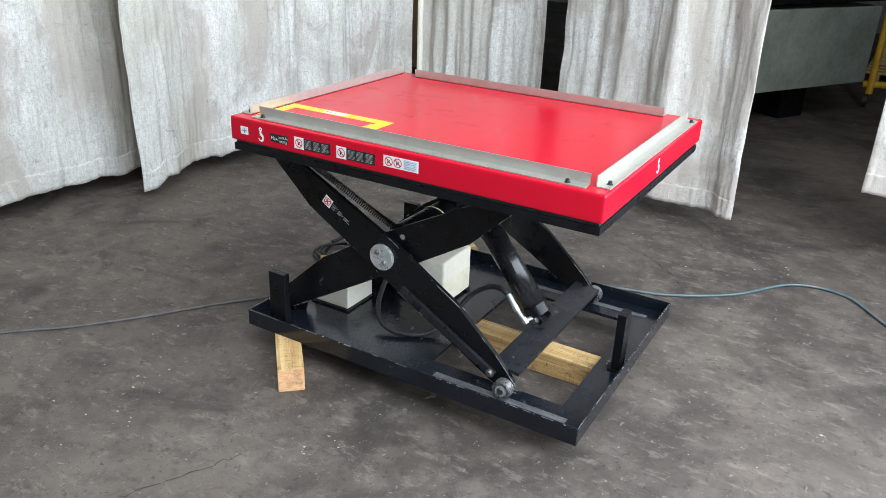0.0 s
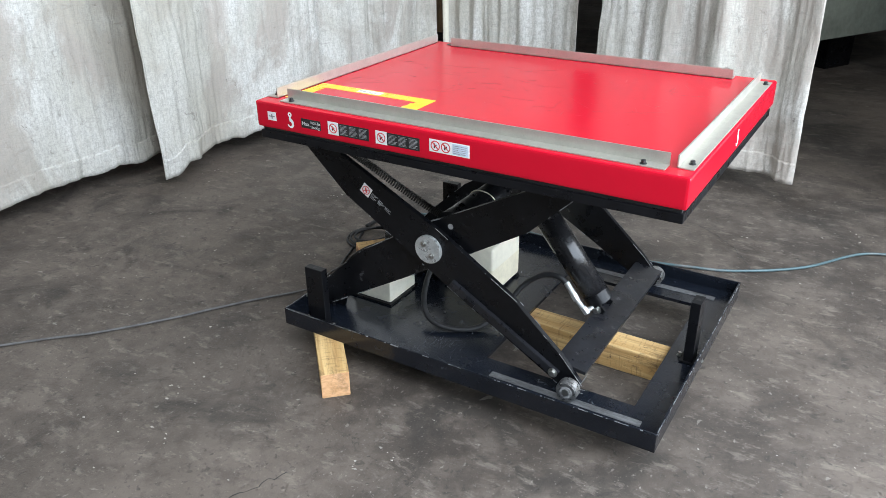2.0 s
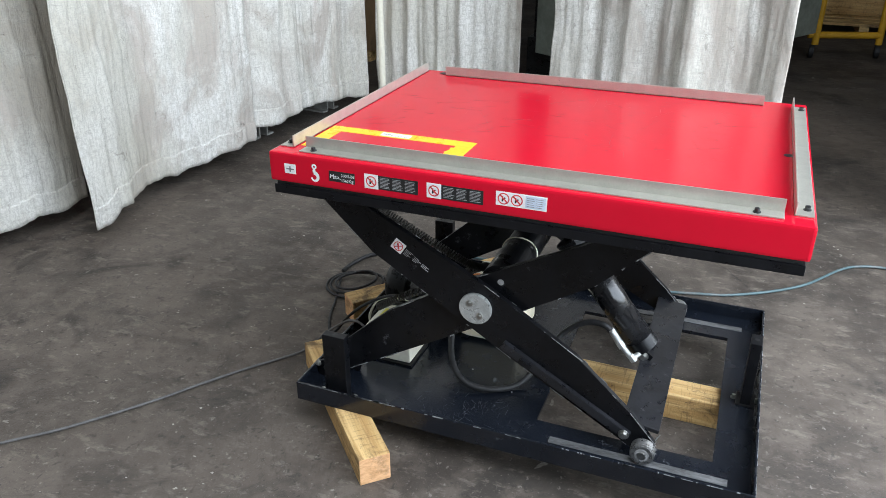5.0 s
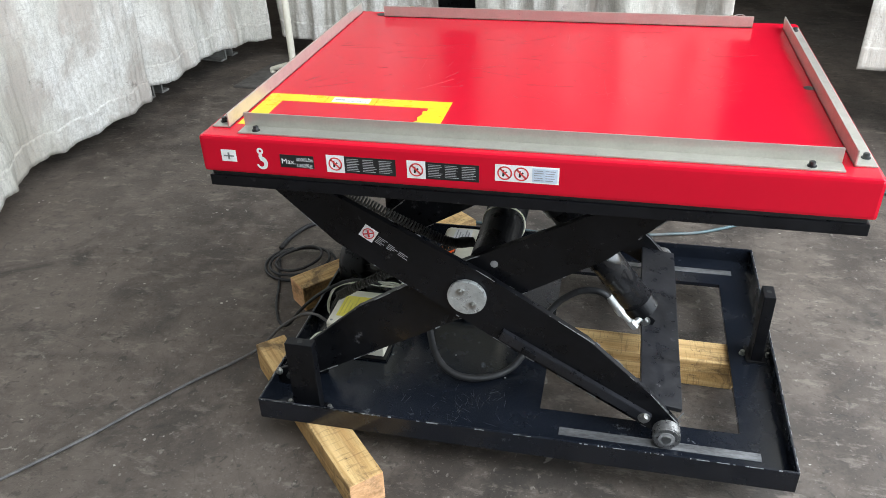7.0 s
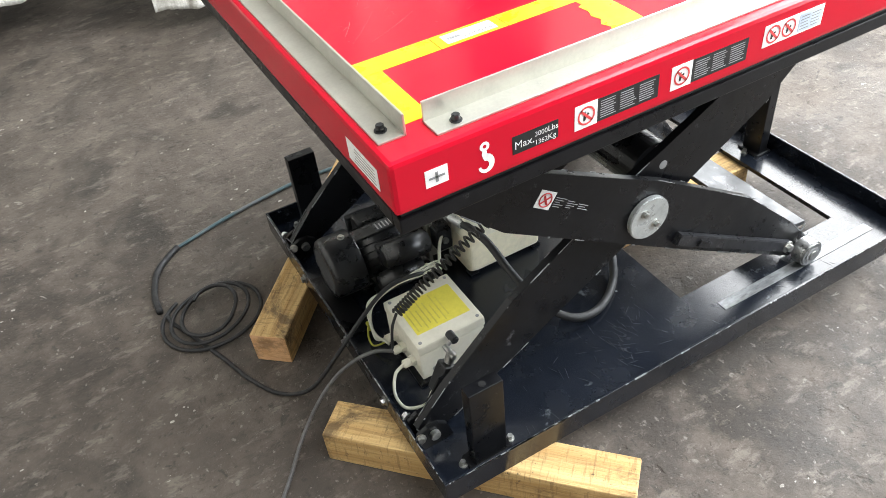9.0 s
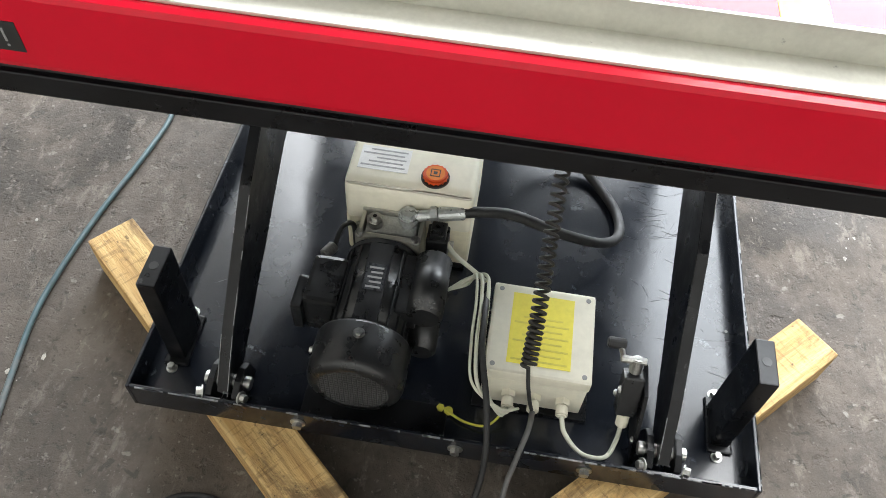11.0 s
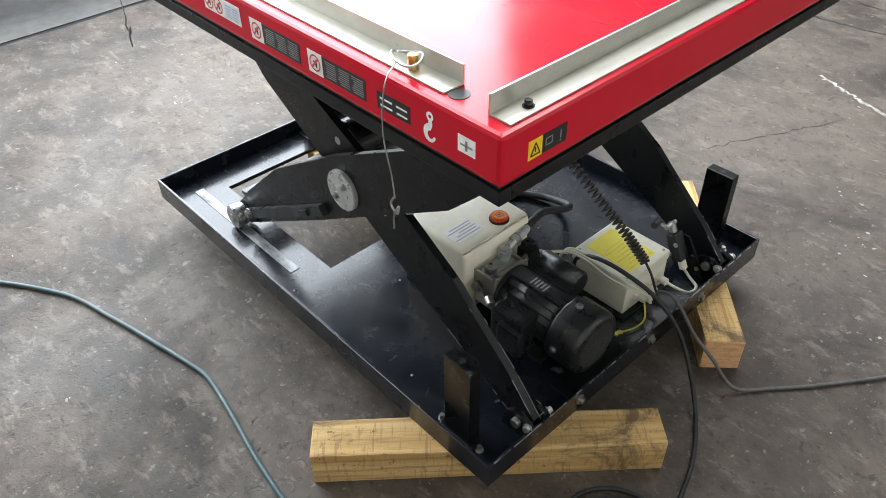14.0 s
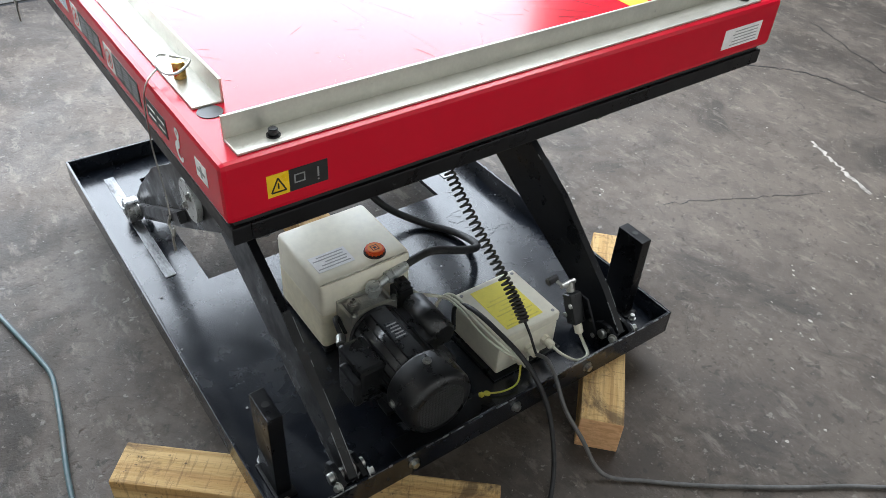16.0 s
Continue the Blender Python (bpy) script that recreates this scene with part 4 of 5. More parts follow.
rod(bm, (0.262, MY, MZ), (0.276, MY, MZ), 0.062, seg=48, bevel=0.003)
part("end_shield", bm, MOTOR, motor)
bm = B()
prof = [(0.0325, 0.054), (0.032, 0.060), (0.034, 0.066), (0.039, 0.0715), (0.047, 0.0742), (0.058, 0.0748), (0.108, 0.0748), (0.1125, 0.0730), (0.1135, 0.0580)]
rings = [[bm.verts.new((x, MY + r * math.cos(2 * math.pi * k / 40), MZ + r * math.sin(2 * math.pi * k / 40))) for k in range(40)] for x, r in prof]
for a, b in zip(rings, rings[1:]):
    for k in range(40):
        bm.faces.new((a[k], a[(k + 1) % 40], b[(k + 1) % 40], b[k]))
bm.faces.new(rings[-1])
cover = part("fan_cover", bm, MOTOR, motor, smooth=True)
# black disc puts the shade inside the cover behind the grille
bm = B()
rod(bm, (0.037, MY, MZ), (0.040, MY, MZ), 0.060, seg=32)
part("fan_shade_disc", bm, INK, cover)
bm = B()
for k in range(-7, 8):
    u = k * 0.0072
    h = math.sqrt(max(0.0, 0.055 ** 2 - u * u))
    if h > 0.004:
        rod(bm, (0.0335, MY + u, MZ - h), (0.0335, MY + u, MZ + h), 0.0012, seg=5)
        rod(bm, (0.0335, MY - h, MZ + u), (0.0335, MY + h, MZ + u), 0.0012, seg=5)
tagged(part("grille", bm, GRILLE, cover), kind="stuff")
bolt(cover, (0.088, MY, MZ + 0.074), (0, 0, 1), 0.006, 0.007)
bolt(cover, (0.088, MY + 0.0735, MZ), (0, 1, 0), 0.006, 0.007)
bm = B()
box(bm, 0.172, 0.222, MY - 0.0155, MY + 0.0155, MZ + 0.0628, MZ + 0.0640, 0.0004)
w = part("rating_plate", bm, SCUFF, motor, "small metal rating plate")
bm = B()
for r in range(5):
    box(bm, 0.176 + r * 0.009, 0.1795 + r * 0.009, MY - 0.012, MY + 0.011 - 0.004 * (r % 2), MZ + 0.0638, MZ + 0.0643)
tagged(part("print", bm, GREY_LABEL, w), kind="stuff")
# terminal box, capacitors
bm = B()
box(bm, 0.150, 0.240, 0.668, 0.724, 0.150, 0.238, 0.008)
tbox = part("terminal_box", bm, MOTOR, motor)
bm = B()
box(bm, 0.142, 0.205, 0.724, 0.742, 0.160, 0.226, 0.006)
part("lid", bm, MOTOR, tbox)
bm = B()
rod(bm, (0.246, 0.712, 0.226), (0.268, 0.700, 0.226), 0.010, seg=14, bevel=0.002)
part("cable_gland", bm, STEEL, tbox)
for z, r, x0 in ((0.236, 0.029, 0.150), (0.166, 0.024, 0.130)):
    bm = B()
    rod(bm, (x0, 0.532, z), (x0 + 0.115, 0.532, z), r, seg=32, bevel=0.005)
    ob = part("capacitor", bm, MOTOR, motor)
    for p in ob.data.polygons:
        p.use_smooth = len(p.vertices) == 4
bm = B()
box(bm, 0.150, 0.26, 0.545, 0.578, 0.200, 0.244, 0.003)
part("capacitor_clamp", bm, MOTOR, motor)
# motor feet
bm = B()
for y in (0.570, 0.663):
    box(bm, 0.13, 0.25, y - 0.014, y + 0.014, PLATE, 0.112, 0.002)
box(bm, 0.14, 0.24, 0.580, 0.664, 0.112, 0.140)
part("motor_foot", bm, MOTOR, motor)
# valve block between motor and tank
bm = B()
box(bm, 0.300, 0.340, 0.572, 0.656, 0.150, 0.236, 0.003)
block = part("valve_block", bm, FITTING, unit, "cast aluminium valve block")
for x0, x1, z1 in ((0.278, 0.288, 0.252), (0.3405, 0.3490, 0.244)):
    bm = B()
    box(bm, x0, x1, 0.560, 0.668, 0.134, z1, 0.003)
    part("flange", bm, ALU, block)
for y in (0.561, 0.660):
    bm = B()
    box(bm, 0.2885, 0.3400, y, y + 0.007, 0.150, 0.240, 0.002)
    part("web", bm, ALU, block)
bm = B()
rod(bm, (0.318, 0.642, 0.234), (0.318, 0.642, 0.252), 0.0135, seg=28, bevel=0.002)
rod(bm, (0.318, 0.642, 0.252), (0.318, 0.642, 0.257), 0.0075, seg=6)
plug = part("plug", bm, STEEL, block)
# black hexagon paints the shade in the plug's socket
bm = B()
rod(bm, (0.318, 0.642, 0.2568), (0.318, 0.642, 0.2574), 0.0038, seg=6)
part("socket", bm, INK, plug)
bm = B()
rod(bm, (0.328, 0.588, 0.234), (0.328, 0.588, 0.268), 0.0135, seg=6, bevel=0.001)
rod(bm, (0.328, 0.588, 0.246), (0.328, 0.588, 0.262), 0.017, seg=20, bevel=0.002)
rod(bm, (0.330, 0.576, 0.256), (0.334, 0.548, 0.262), 0.0095, seg=16)
rod(bm, (0.3335, 0.552, 0.261), (0.3355, 0.540, 0.263), 0.0145, seg=6, bevel=0.001)
rod(bm, (0.3355, 0.540, 0.263), (0.3455, 0.497, 0.265), 0.0125, seg=18, bevel=0.0015)
part("hose_elbow", bm, ZINC, block, "zinc hydraulic elbow with a crimped sleeve")
bm = B()
box(bm, 0.284, 0.322, 0.516, 0.552, 0.196, 0.254, 0.003)
sol = part("solenoid", bm, MOTOR, block, "black solenoid coil")
bm = B()
box(bm, 0.288, 0.318, 0.520, 0.546, 0.254, 0.268, 0.003)
part("plug", bm, MOTOR, sol)
bm = B()
rod(bm, (0.303, 0.516, 0.226), (0.303, 0.508, 0.226), 0.008, seg=6)
part("nut", bm, STEEL, sol)
bm = B()
rod(bm, (0.330, 0.62, 0.20), (0.330, 0.68, 0.20), 0.012, seg=6)
part("side_plug", bm, STEEL, block)
for y in (0.568, 0.660):
    bolt(block, (0.283, y, 0.250), (-0.2, 0, 1), 0.0055, 0.012)

# ---- control box ----
cbox = thing("control_box", (0.174, 0.348, PLATE), "grey-white plastic control box with a yellow label", "control box")
bm = B()
box(bm, 0.085, 0.265, 0.256, 0.440, PLATE, 0.110, 0.001)
part("mounting_plate", bm, BLACK, cbox)
bm = B()
box(bm, 0.096, 0.254, 0.268, 0.428, 0.110, 0.186, 0.004)
body = part("box_body", bm, GREY_PLASTIC, cbox)
bm = B()
box(bm, 0.094, 0.256, 0.266, 0.430, 0.187, 0.213, 0.005)
lid = part("box_lid", bm, GREY_PLASTIC, cbox)
for x in (0.106, 0.244):
    for y in (0.278, 0.418):
        bm = B()
        rod(bm, (x, y, 0.2125), (x, y, 0.2140), 0.004, seg=12)
        part("screw", bm, GREY_INK, lid)
bm = B()
box(bm, 0.112, 0.240, 0.300, 0.398, 0.2130, 0.2137)
lab = part("yellow_label", bm, PALE_YELLOW, lid, "pale yellow instruction label")
bm = B()
for r in range(8):
    box(bm, 0.118 + r * 0.011, 0.121 + r * 0.011, 0.306 + 0.01 * (r % 2), 0.392 - 0.014 * (r % 3), 0.2137, 0.2140)
tagged(part("print", bm, FAINT, lab), kind="stuff")
for y in (0.300, 0.345, 0.385):
    bm = B()
    rod(bm, (0.096, y, 0.148), (0.086, y, 0.148), 0.012, seg=6)
    rod(bm, (0.086, y, 0.148), (0.068, y, 0.148), 0.0095, seg=14, bevel=0.002)
    part("cable_gland", bm, GREY_PLASTIC, body)

# ---- limit switch by the front leg ----
sw = thing("limit_switch", (0.080, 0.195, PLATE), "black limit switch with a steel roller lever", "limit switch")
bm = B()
prism(bm, [(0.030, PLATE), (0.120, PLATE), (0.150, 0.205), (0.095, 0.205)], "y", 0.180, 0.186, 0.001)
part("bracket", bm, BLACK, sw)
bm = B()
box(bm, -0.014, 0.014, -0.016, 0.016, -0.036, 0.036, 0.003)
bmesh.ops.transform(bm, verts=bm.verts, matrix=Matrix.Translation((0.112, 0.203, 0.178)) @ Matrix.Rotation(radians(26), 4, "Y"))
swb = part("switch_body", bm, MOTOR, sw)
bm = B()
rod(bm, (0.130, 0.203, 0.212), (0.140, 0.203, 0.236), 0.010, seg=16, bevel=0.002)
rod(bm, (0.138, 0.190, 0.232), (0.138, 0.228, 0.232), 0.006, seg=12)
rod(bm, (0.138, 0.224, 0.232), (0.165, 0.232, 0.240), 0.0045, seg=10)
part("lever", bm, STEEL, sw, "steel lever")
bm = B()
rod(bm, (0.160, 0.250, 0.238), (0.160, 0.222, 0.238), 0.009, seg=16, bevel=0.002)
part("lever_roller", bm, RUBBER, sw)
bm = B()
rod(bm, (0.094, 0.203, 0.146), (0.082, 0.203, 0.124), 0.010, seg=12, bevel=0.002)
part("gland", bm, WHITE_PLASTIC, sw)
for x, z in ((0.108, 0.192), (0.118, 0.160), (0.058, 0.128)):
    bolt(sw, (x, 0.2195 if z > 0.15 else 0.186, z), (0, 1, 0), 0.004, 0.004)


# ---- hoses, cords and cables ----
def cord(name, ctrl, r, material, label, category="cable", seg=8, per=10):
    bm = B()
    tube(bm, curve_points(ctrl, per), r, seg)
    return single(name, bm, material, label, category, smooth=True)


cord("hydraulic_hose", [(0.343, 0.506, 0.265), (0.349, 0.470, 0.268), (0.361, 0.415, 0.258), (0.374, 0.330, 0.213), (0.405, 0.255, 0.165), (0.455, 0.217, 0.132), (0.530, 0.222, 0.116),
                        (0.610, 0.275, 0.118), (0.660, 0.350, 0.165), (0.705, 0.405, 0.240), (0.768, 0.420, 0.291), (0.825, 0.420, 0.300), (0.862, 0.420, 0.276)], 0.0095, RUBBER,
     "black rubber hydraulic hose from pump to cylinder", "hose", 12)
for name, ctrl, turns in (("coiled_cord", [(0.098, 0.365, 0.232), (0.160, 0.362, 0.275), (0.260, 0.360, 0.335), (0.370, 0.355, 0.402), (0.455, 0.345, 0.458), (0.500, 0.330, 0.475)], 46),
                          ("coiled_cord", [(0.500, 0.330, 0.475), (0.440, 0.310, 0.482), (0.320, 0.285, 0.550), (0.200, 0.255, 0.630), (0.125, 0.200, 0.705), (0.090, 0.140, 0.776)], 88)):
    bm = B()
    tube(bm, coil(curve_points(ctrl, 8), turns, 0.0105, 12), 0.0030, 5)
    single(name, bm, CORD, "dusty black coiled cord running up under the platform", "cord", smooth=True)
bm = B()
ring = [(TUBE.x + 0.0535 * math.cos(a), 0.345 + 0.004 * math.sin(3 * a), TUBE.y + 0.0535 * math.sin(a)) for a in [k * math.pi / 16 for k in range(33)]]
tube(bm, ring, 0.0022, 5)
part("cable_tie", bm, WHITE_PLASTIC, torque, "white cable tie")
cord("coil_lead", [(0.098, 0.365, 0.232), (0.082, 0.360, 0.205), (0.072, 0.352, 0.170), (0.068, 0.345, 0.148)], 0.0032, RUBBER, "black lead of the coiled cord", seg=6)
loops = []
for k in range(40):
    a = 2 * math.pi * k / 13 + 2.2
    r = 0.125 - 0.0016 * k + 0.012 * math.sin(k * 0.9)
    loops.append((-0.225 + r * math.cos(a), 0.835 + 1.05 * r * math.sin(a), 0.006 + 0.0009 * k))
cord("power_cord", loops[::-1] + [(-0.332, 0.90, 0.006), (-0.292, 0.79, 0.006), (-0.250, 0.68, 0.006), (-0.218, 0.585, 0.006), (-0.172, 0.500, 0.008), (-0.112, 0.436, 0.048), (-0.045, 0.410, 0.135), (0.025, 0.415, 0.200),
                                 (0.110, 0.436, 0.240), (0.190, 0.440, 0.236), (0.236, 0.440, 0.200), (0.230, 0.444, 0.14)], 0.0052, RUBBER, "black power cord lying in loops on the floor", seg=8, per=6)
cord("air_hose", [(3.4, 0.9, 0.008), (2.85, 1.12, 0.008), (2.38, 1.375, 0.008), (2.08, 1.56, 0.008), (1.88, 1.78, 0.008), (1.66, 1.765, 0.008), (1.45, 1.50, 0.007), (1.215, 1.330, 0.007), (1.036, 1.272, 0.007), (0.864, 1.230, 0.007),
                  (0.757, 1.206, 0.007), (0.692, 1.196, 0.007), (0.615, 1.204, 0.007), (0.531, 1.217, 0.007), (0.42, 1.236, 0.007), (0.29, 1.250, 0.007), (0.17, 1.252, 0.008), (0.02, 1.230, 0.008), (-0.10, 1.205, 0.007), (-0.235, 1.165, 0.007)], 0.0056, TEAL,
     "teal hose lying across the concrete floor", "hose", 10)
cord("plug_lead", [(-0.235, 1.165, 0.009), (-0.275, 1.130, 0.011), (-0.315, 1.085, 0.009), (-0.342, 1.00, 0.008), (-0.345, 0.93, 0.008)], 0.009, RUBBER, "black connector at the end of the teal hose")
cord("grey_cable", [(0.070, 0.345, 0.148), (0.030, 0.350, 0.168), (-0.012, 0.362, 0.157), (-0.060, 0.374, 0.122), (-0.112, 0.368, 0.080), (-0.172, 0.350, 0.016), (-0.230, 0.280, 0.006), (-0.305, 0.185, 0.006), (-0.405, 0.040, 0.006),
                    (-0.488, -0.090, 0.006), (-0.640, -0.290, 0.006), (-0.765, -0.415, 0.006), (-1.00, -0.66, 0.006), (-1.35, -0.95, 0.006)], 0.0044, GREY_CABLE, "thin grey cable trailing over the floor", seg=8)
for off, r in ((0.0, 0.0032), (0.010, 0.0032), (0.018, 0.0025)):
    cord("wire", [(0.070, 0.385 - off, 0.148), (0.050, 0.395, 0.160 + off), (0.065, 0.425 + off, 0.215), (0.130, 0.436 + off, 0.238 - off), (0.200, 0.438 + off, 0.232), (0.255, 0.445 + off, 0.225), (0.262, 0.475, 0.200 - off),
                  (0.240, 0.505, 0.19)], r, WIRE_PALE, "pale wire looping over the control box", "wire", 6)
cord("wire", [(0.070, 0.300, 0.148), (0.045, 0.292, 0.140), (0.026, 0.262, 0.120), (0.030, 0.225, 0.112), (0.060, 0.208, 0.113), (0.084, 0.203, 0.126)], 0.0038, WIRE_PALE, "pale wire from control box to limit switch", "wire", 6)
cord("earth_wire", [(0.070, 0.385, 0.140), (0.048, 0.410, 0.118), (0.050, 0.445, 0.112), (0.066, 0.480, 0.111)], 0.0022, YELLOW_WIRE, "thin yellow-green earth wire", "wire", 6)
bm = B()
rod(bm, (0.069, 0.487, PLATE), (0.069, 0.487, 0.112), 0.0065, seg=6, bevel=0.0006)
rod(bm, (0.067, 0.474, PLATE + 0.001), (0.067, 0.474, 0.108), 0.0075, seg=16, bevel=0.001)
single("earth_stud", bm, YELLOW_WIRE, "yellow earth stud on the tray", "stud")
cord("motor_lead", [(0.268, 0.700, 0.226), (0.300, 0.694, 0.236), (0.318, 0.680, 0.225), (0.30, 0.672, 0.190)], 0.0045, RUBBER, "short black lead at the terminal box", seg=6)
cord("solenoid_lead", [(0.298, 0.520, 0.240), (0.280, 0.500, 0.232), (0.262, 0.470, 0.226), (0.250, 0.445, 0.215)], 0.0040, WIRE_PALE, "pale lead from the solenoid", seg=6)

# ---- curtains ----
def curtain(line, top, hem, label, waves=9.0, depth=0.06, seed=0, flare=0.0, droop=0.0, lean=0.0):
    """A hanging canvas sheet along a line on the plan, with folds that deepen to a stitched hem. The rail that it hangs from is part of it."""
    pts = curve_points([(x, y, 0) for x, y in line], 72)
    cols = len(pts)
    length = [0.0]
    for a, b in zip(pts, pts[1:]):
        length.append(length[-1] + (b - a).length)
    base = thing("curtain", (*line[0], hem), label, "curtain", "canvas curtains round the bay")
    drops = [k / 46 for k in range(44)] + [0.945, 0.955, 0.962, 0.966, 0.970, 0.978, 0.986, 0.994, 1.0]

    def sheet(bm, drops, swell):
        grid = []
        for v in drops:
            row = []
            for i, p in enumerate(pts):
                d = (pts[min(i + 1, cols - 1)] - pts[max(i - 1, 0)]).normalized()
                side = Vector((-d.y, d.x, 0))
                s = length[i]
                low = hem + 0.006 * noise.noise((s * 30, seed, 4)) + 0.05 * noise.noise((s * 2.2, seed, 3.1)) + 0.018 * noise.noise((s * 9, seed, 1)) - droop * math.exp(-(s / 0.16) ** 2)
                z = top + (low - top) * v
                fold = depth * (0.55 + 0.75 * v) * (noise.noise((s * waves / 3 + 0.25 * v, 0.5 * v, seed + 7)) + 0.55 * noise.noise((s * waves + 0.4 * v, 0.8 * v, seed)))
                fold += 0.012 * noise.noise((s * 15, z * 3, seed + 2)) + 0.006 * noise.noise((s * 34, z * 4, seed + 5)) + 0.007 * max(0.0, 1 - abs(v - 0.966) * 22) * noise.noise((s * 48, z * 6, seed + 11)) + 0.009 * noise.noise((s * 6 + z * 4, z * 7 - s * 3, seed + 13)) + swell + flare * max(0, v - 0.6) ** 2
                back = -lean * (1 - v) * math.exp(-(s / 0.45) ** 2)
                row.append(bm.verts.new((p.x + side.x * fold + d.x * back, p.y + side.y * fold + d.y * back, z)))
            grid.append(row)
        for a, b in zip(grid, grid[1:]):
            for i in range(cols - 1):
                bm.faces.new((a[i], a[i + 1], b[i + 1], b[i]))
        return bm

    for name, dr, swell, thick in (("sheet", drops, 0.0, 0.004), ("hem", [0.9665, 0.970, 0.978, 0.986, 0.994, 1.0006], -0.001, 0.008)):
        ob = part(name, sheet(B(), dr, swell), CLOTH, base, smooth=True)
        sol = ob.modifiers.new("cloth", "SOLIDIFY")
        sol.thickness, sol.offset = thick, 0.0
    bm = B()
    tube(bm, [p + Vector((0, 0, top)) for p in pts], 0.02, 8)
    part("rail", bm, STEEL, base)
    for p in (pts[2], pts[-3]):
        bm = B()
        rod(bm, (p.x, p.y, top), (p.x, p.y, 6.0), 0.008, seg=8)
        part("hanger", bm, STEEL, base)
    return base


curtain([(-2.5, -2.9), (-1.98, -1.0), (-1.84, 0.1), (-1.80, 0.6), (-1.79, 1.04)], 3.2, 0.10, "dirty white canvas curtain with a stitched hem", seed=1, waves=5, depth=0.045)
curtain([(-1.49, 0.80), (-1.58, 1.25), (-1.50, 1.65), (-1.46, 2.03)], 3.2, 0.115, "dirty white canvas curtain with brown stains", seed=4, waves=5, depth=0.045, droop=0.055, lean=0.12)
curtain([(-1.58, 1.90), (-1.50, 2.40), (-1.40, 2.8), (-1.27, 3.06)], 3.2, 0.15, "dirty canvas curtain hanging before a steel bin", seed=6, waves=9, depth=0.05)
curtain([(-1.22, 3.10), (-0.8, 3.02), (-0.2, 2.95)], 3.2, 0.15, "greyish pleated canvas curtain behind the lift", seed=9, waves=16, depth=0.05)
curtain([(0.10, 2.62), (0.45, 2.48), (0.9, 2.28), (1.27, 2.14)], 3.2, 0.10, "loose white canvas curtain beside an opening", seed=14, waves=11, depth=0.09)
curtain([(1.83, 2.26), (2.15, 2.20), (2.60, 2.12)], 3.2, 0.36, "white canvas curtain bunched beside the doorway", seed=21)

# ---- behind the curtains ----
machine = thing("sheet_machine", (0.6, 5.2, 0), "grey-green steel machine with a dark top and casters", "machine")
u, w = Vector((0.50, 0.866, 0)), Vector((-0.866, 0.50, 0))
M = Matrix(((u.x, w.x, 0, 1.58), (u.y, w.y, 0, 5.71), (0, 0, 1, 0), (0, 0, 0, 1)))


def at_machine(name, material, boxes, bevel=0.01):
    for b in boxes:
        bm = B()
        box(bm, *b, bevel)
        bmesh.ops.transform(bm, verts=bm.verts, matrix=M)
        part(name, bm, material, machine)


at_machine("side_panel", MACHINE, [(-2.4, 0, 0, 0.9, 0.30, 0.92)])
at_machine("bed", BLACK, [(-2.4, 0.02, -0.02, 0.9, 0.96, 1.02)])
at_machine("carriage", MOTOR, [(-1.9, -0.2, 0.05, 0.7, 1.02, 1.14)])
at_machine("red_strip", RED, [(-0.9, -0.45, 0.0, 0.06, 1.14, 1.17)])
at_machine("leg", BLACK, [(-0.75, -0.45, 0.2, 0.5, 0.0, 0.30), (-2.2, -1.9, 0.2, 0.5, 0.0, 0.30)])
trolley = thing("yellow_trolley", (1.75, 6.3, 0), "yellow tubular steel trolley on black casters", "trolley")
for a, b in (((1.62, 6.2, 0.12), (1.62, 6.2, 1.5)), ((2.15, 6.4, 0.12), (2.15, 6.4, 1.5)), ((1.62, 6.2, 1.2), (2.15, 6.4, 1.2)), ((1.62, 6.2, 1.02), (1.2, 6.9, 1.02)), ((1.55, 6.2, 0.2), (2.15, 6.4, 0.2))):
    bm = B()
    rod(bm, a, b, 0.03, seg=12)
    part("tube", bm, RAIL_YELLOW, trolley)
for x, y in ((1.60, 6.2), (2.15, 6.4)):
    bm = B()
    rod(bm, (x - 0.02, y, 0.06), (x + 0.02, y, 0.06), 0.06, seg=20, bevel=0.005)
    part("caster", bm, RUBBER, trolley)
pallet = thing("pallet", (2.0, 8.0, 0), "orange-brown wooden pallet on the workshop floor", "pallet")
for k in range(6):
    bm = B()
    box(bm, 1.5, 2.7, 7.45 + k * 0.2, 7.58 + k * 0.2, 0.10, 0.125, 0.003)
    part("board", bm, WOOD, pallet)
for x in (1.55, 2.08, 2.6):
    bm = B()
    box(bm, x, x + 0.09, 7.45, 8.58, 0.0, 0.10, 0.003)
    part("bearer", bm, WOOD, pallet)
crate = thing("crate", (2.0, 8.6, 0.125), "orange-brown wooden crate on a pallet", "crate")
for b in ((1.6, 2.6, 8.0, 8.03), (1.6, 1.63, 8.03, 8.5), (2.57, 2.6, 8.03, 8.5), (1.6, 2.6, 8.5, 8.53)):
    bm = B()
    box(bm, *b, 0.125, 0.75, 0.003)
    part("side", bm, WOOD, crate)
bm = B()
prism(bm, [(-1.32, 2.56), (-0.94, 2.55), (-0.87, 2.58), (-0.66, 2.94), (-0.72, 3.0), (-1.26, 3.02)], "z", 0.0, 0.010, 0.002)
single("floor_mat", bm, DUSTY, "flat dusty grey mat with dark edges on the floor", "mat")
stand = thing("pole_stand", (-1.03, 2.78, 0.010), "white pole with a short foot on a mat", "stand")
bm = B()
rod(bm, (-1.03, 2.78, 0.010), (-1.05, 2.80, 2.0), 0.020, seg=18, bevel=0.003)
part("pole", bm, GREY_PLASTIC, stand)
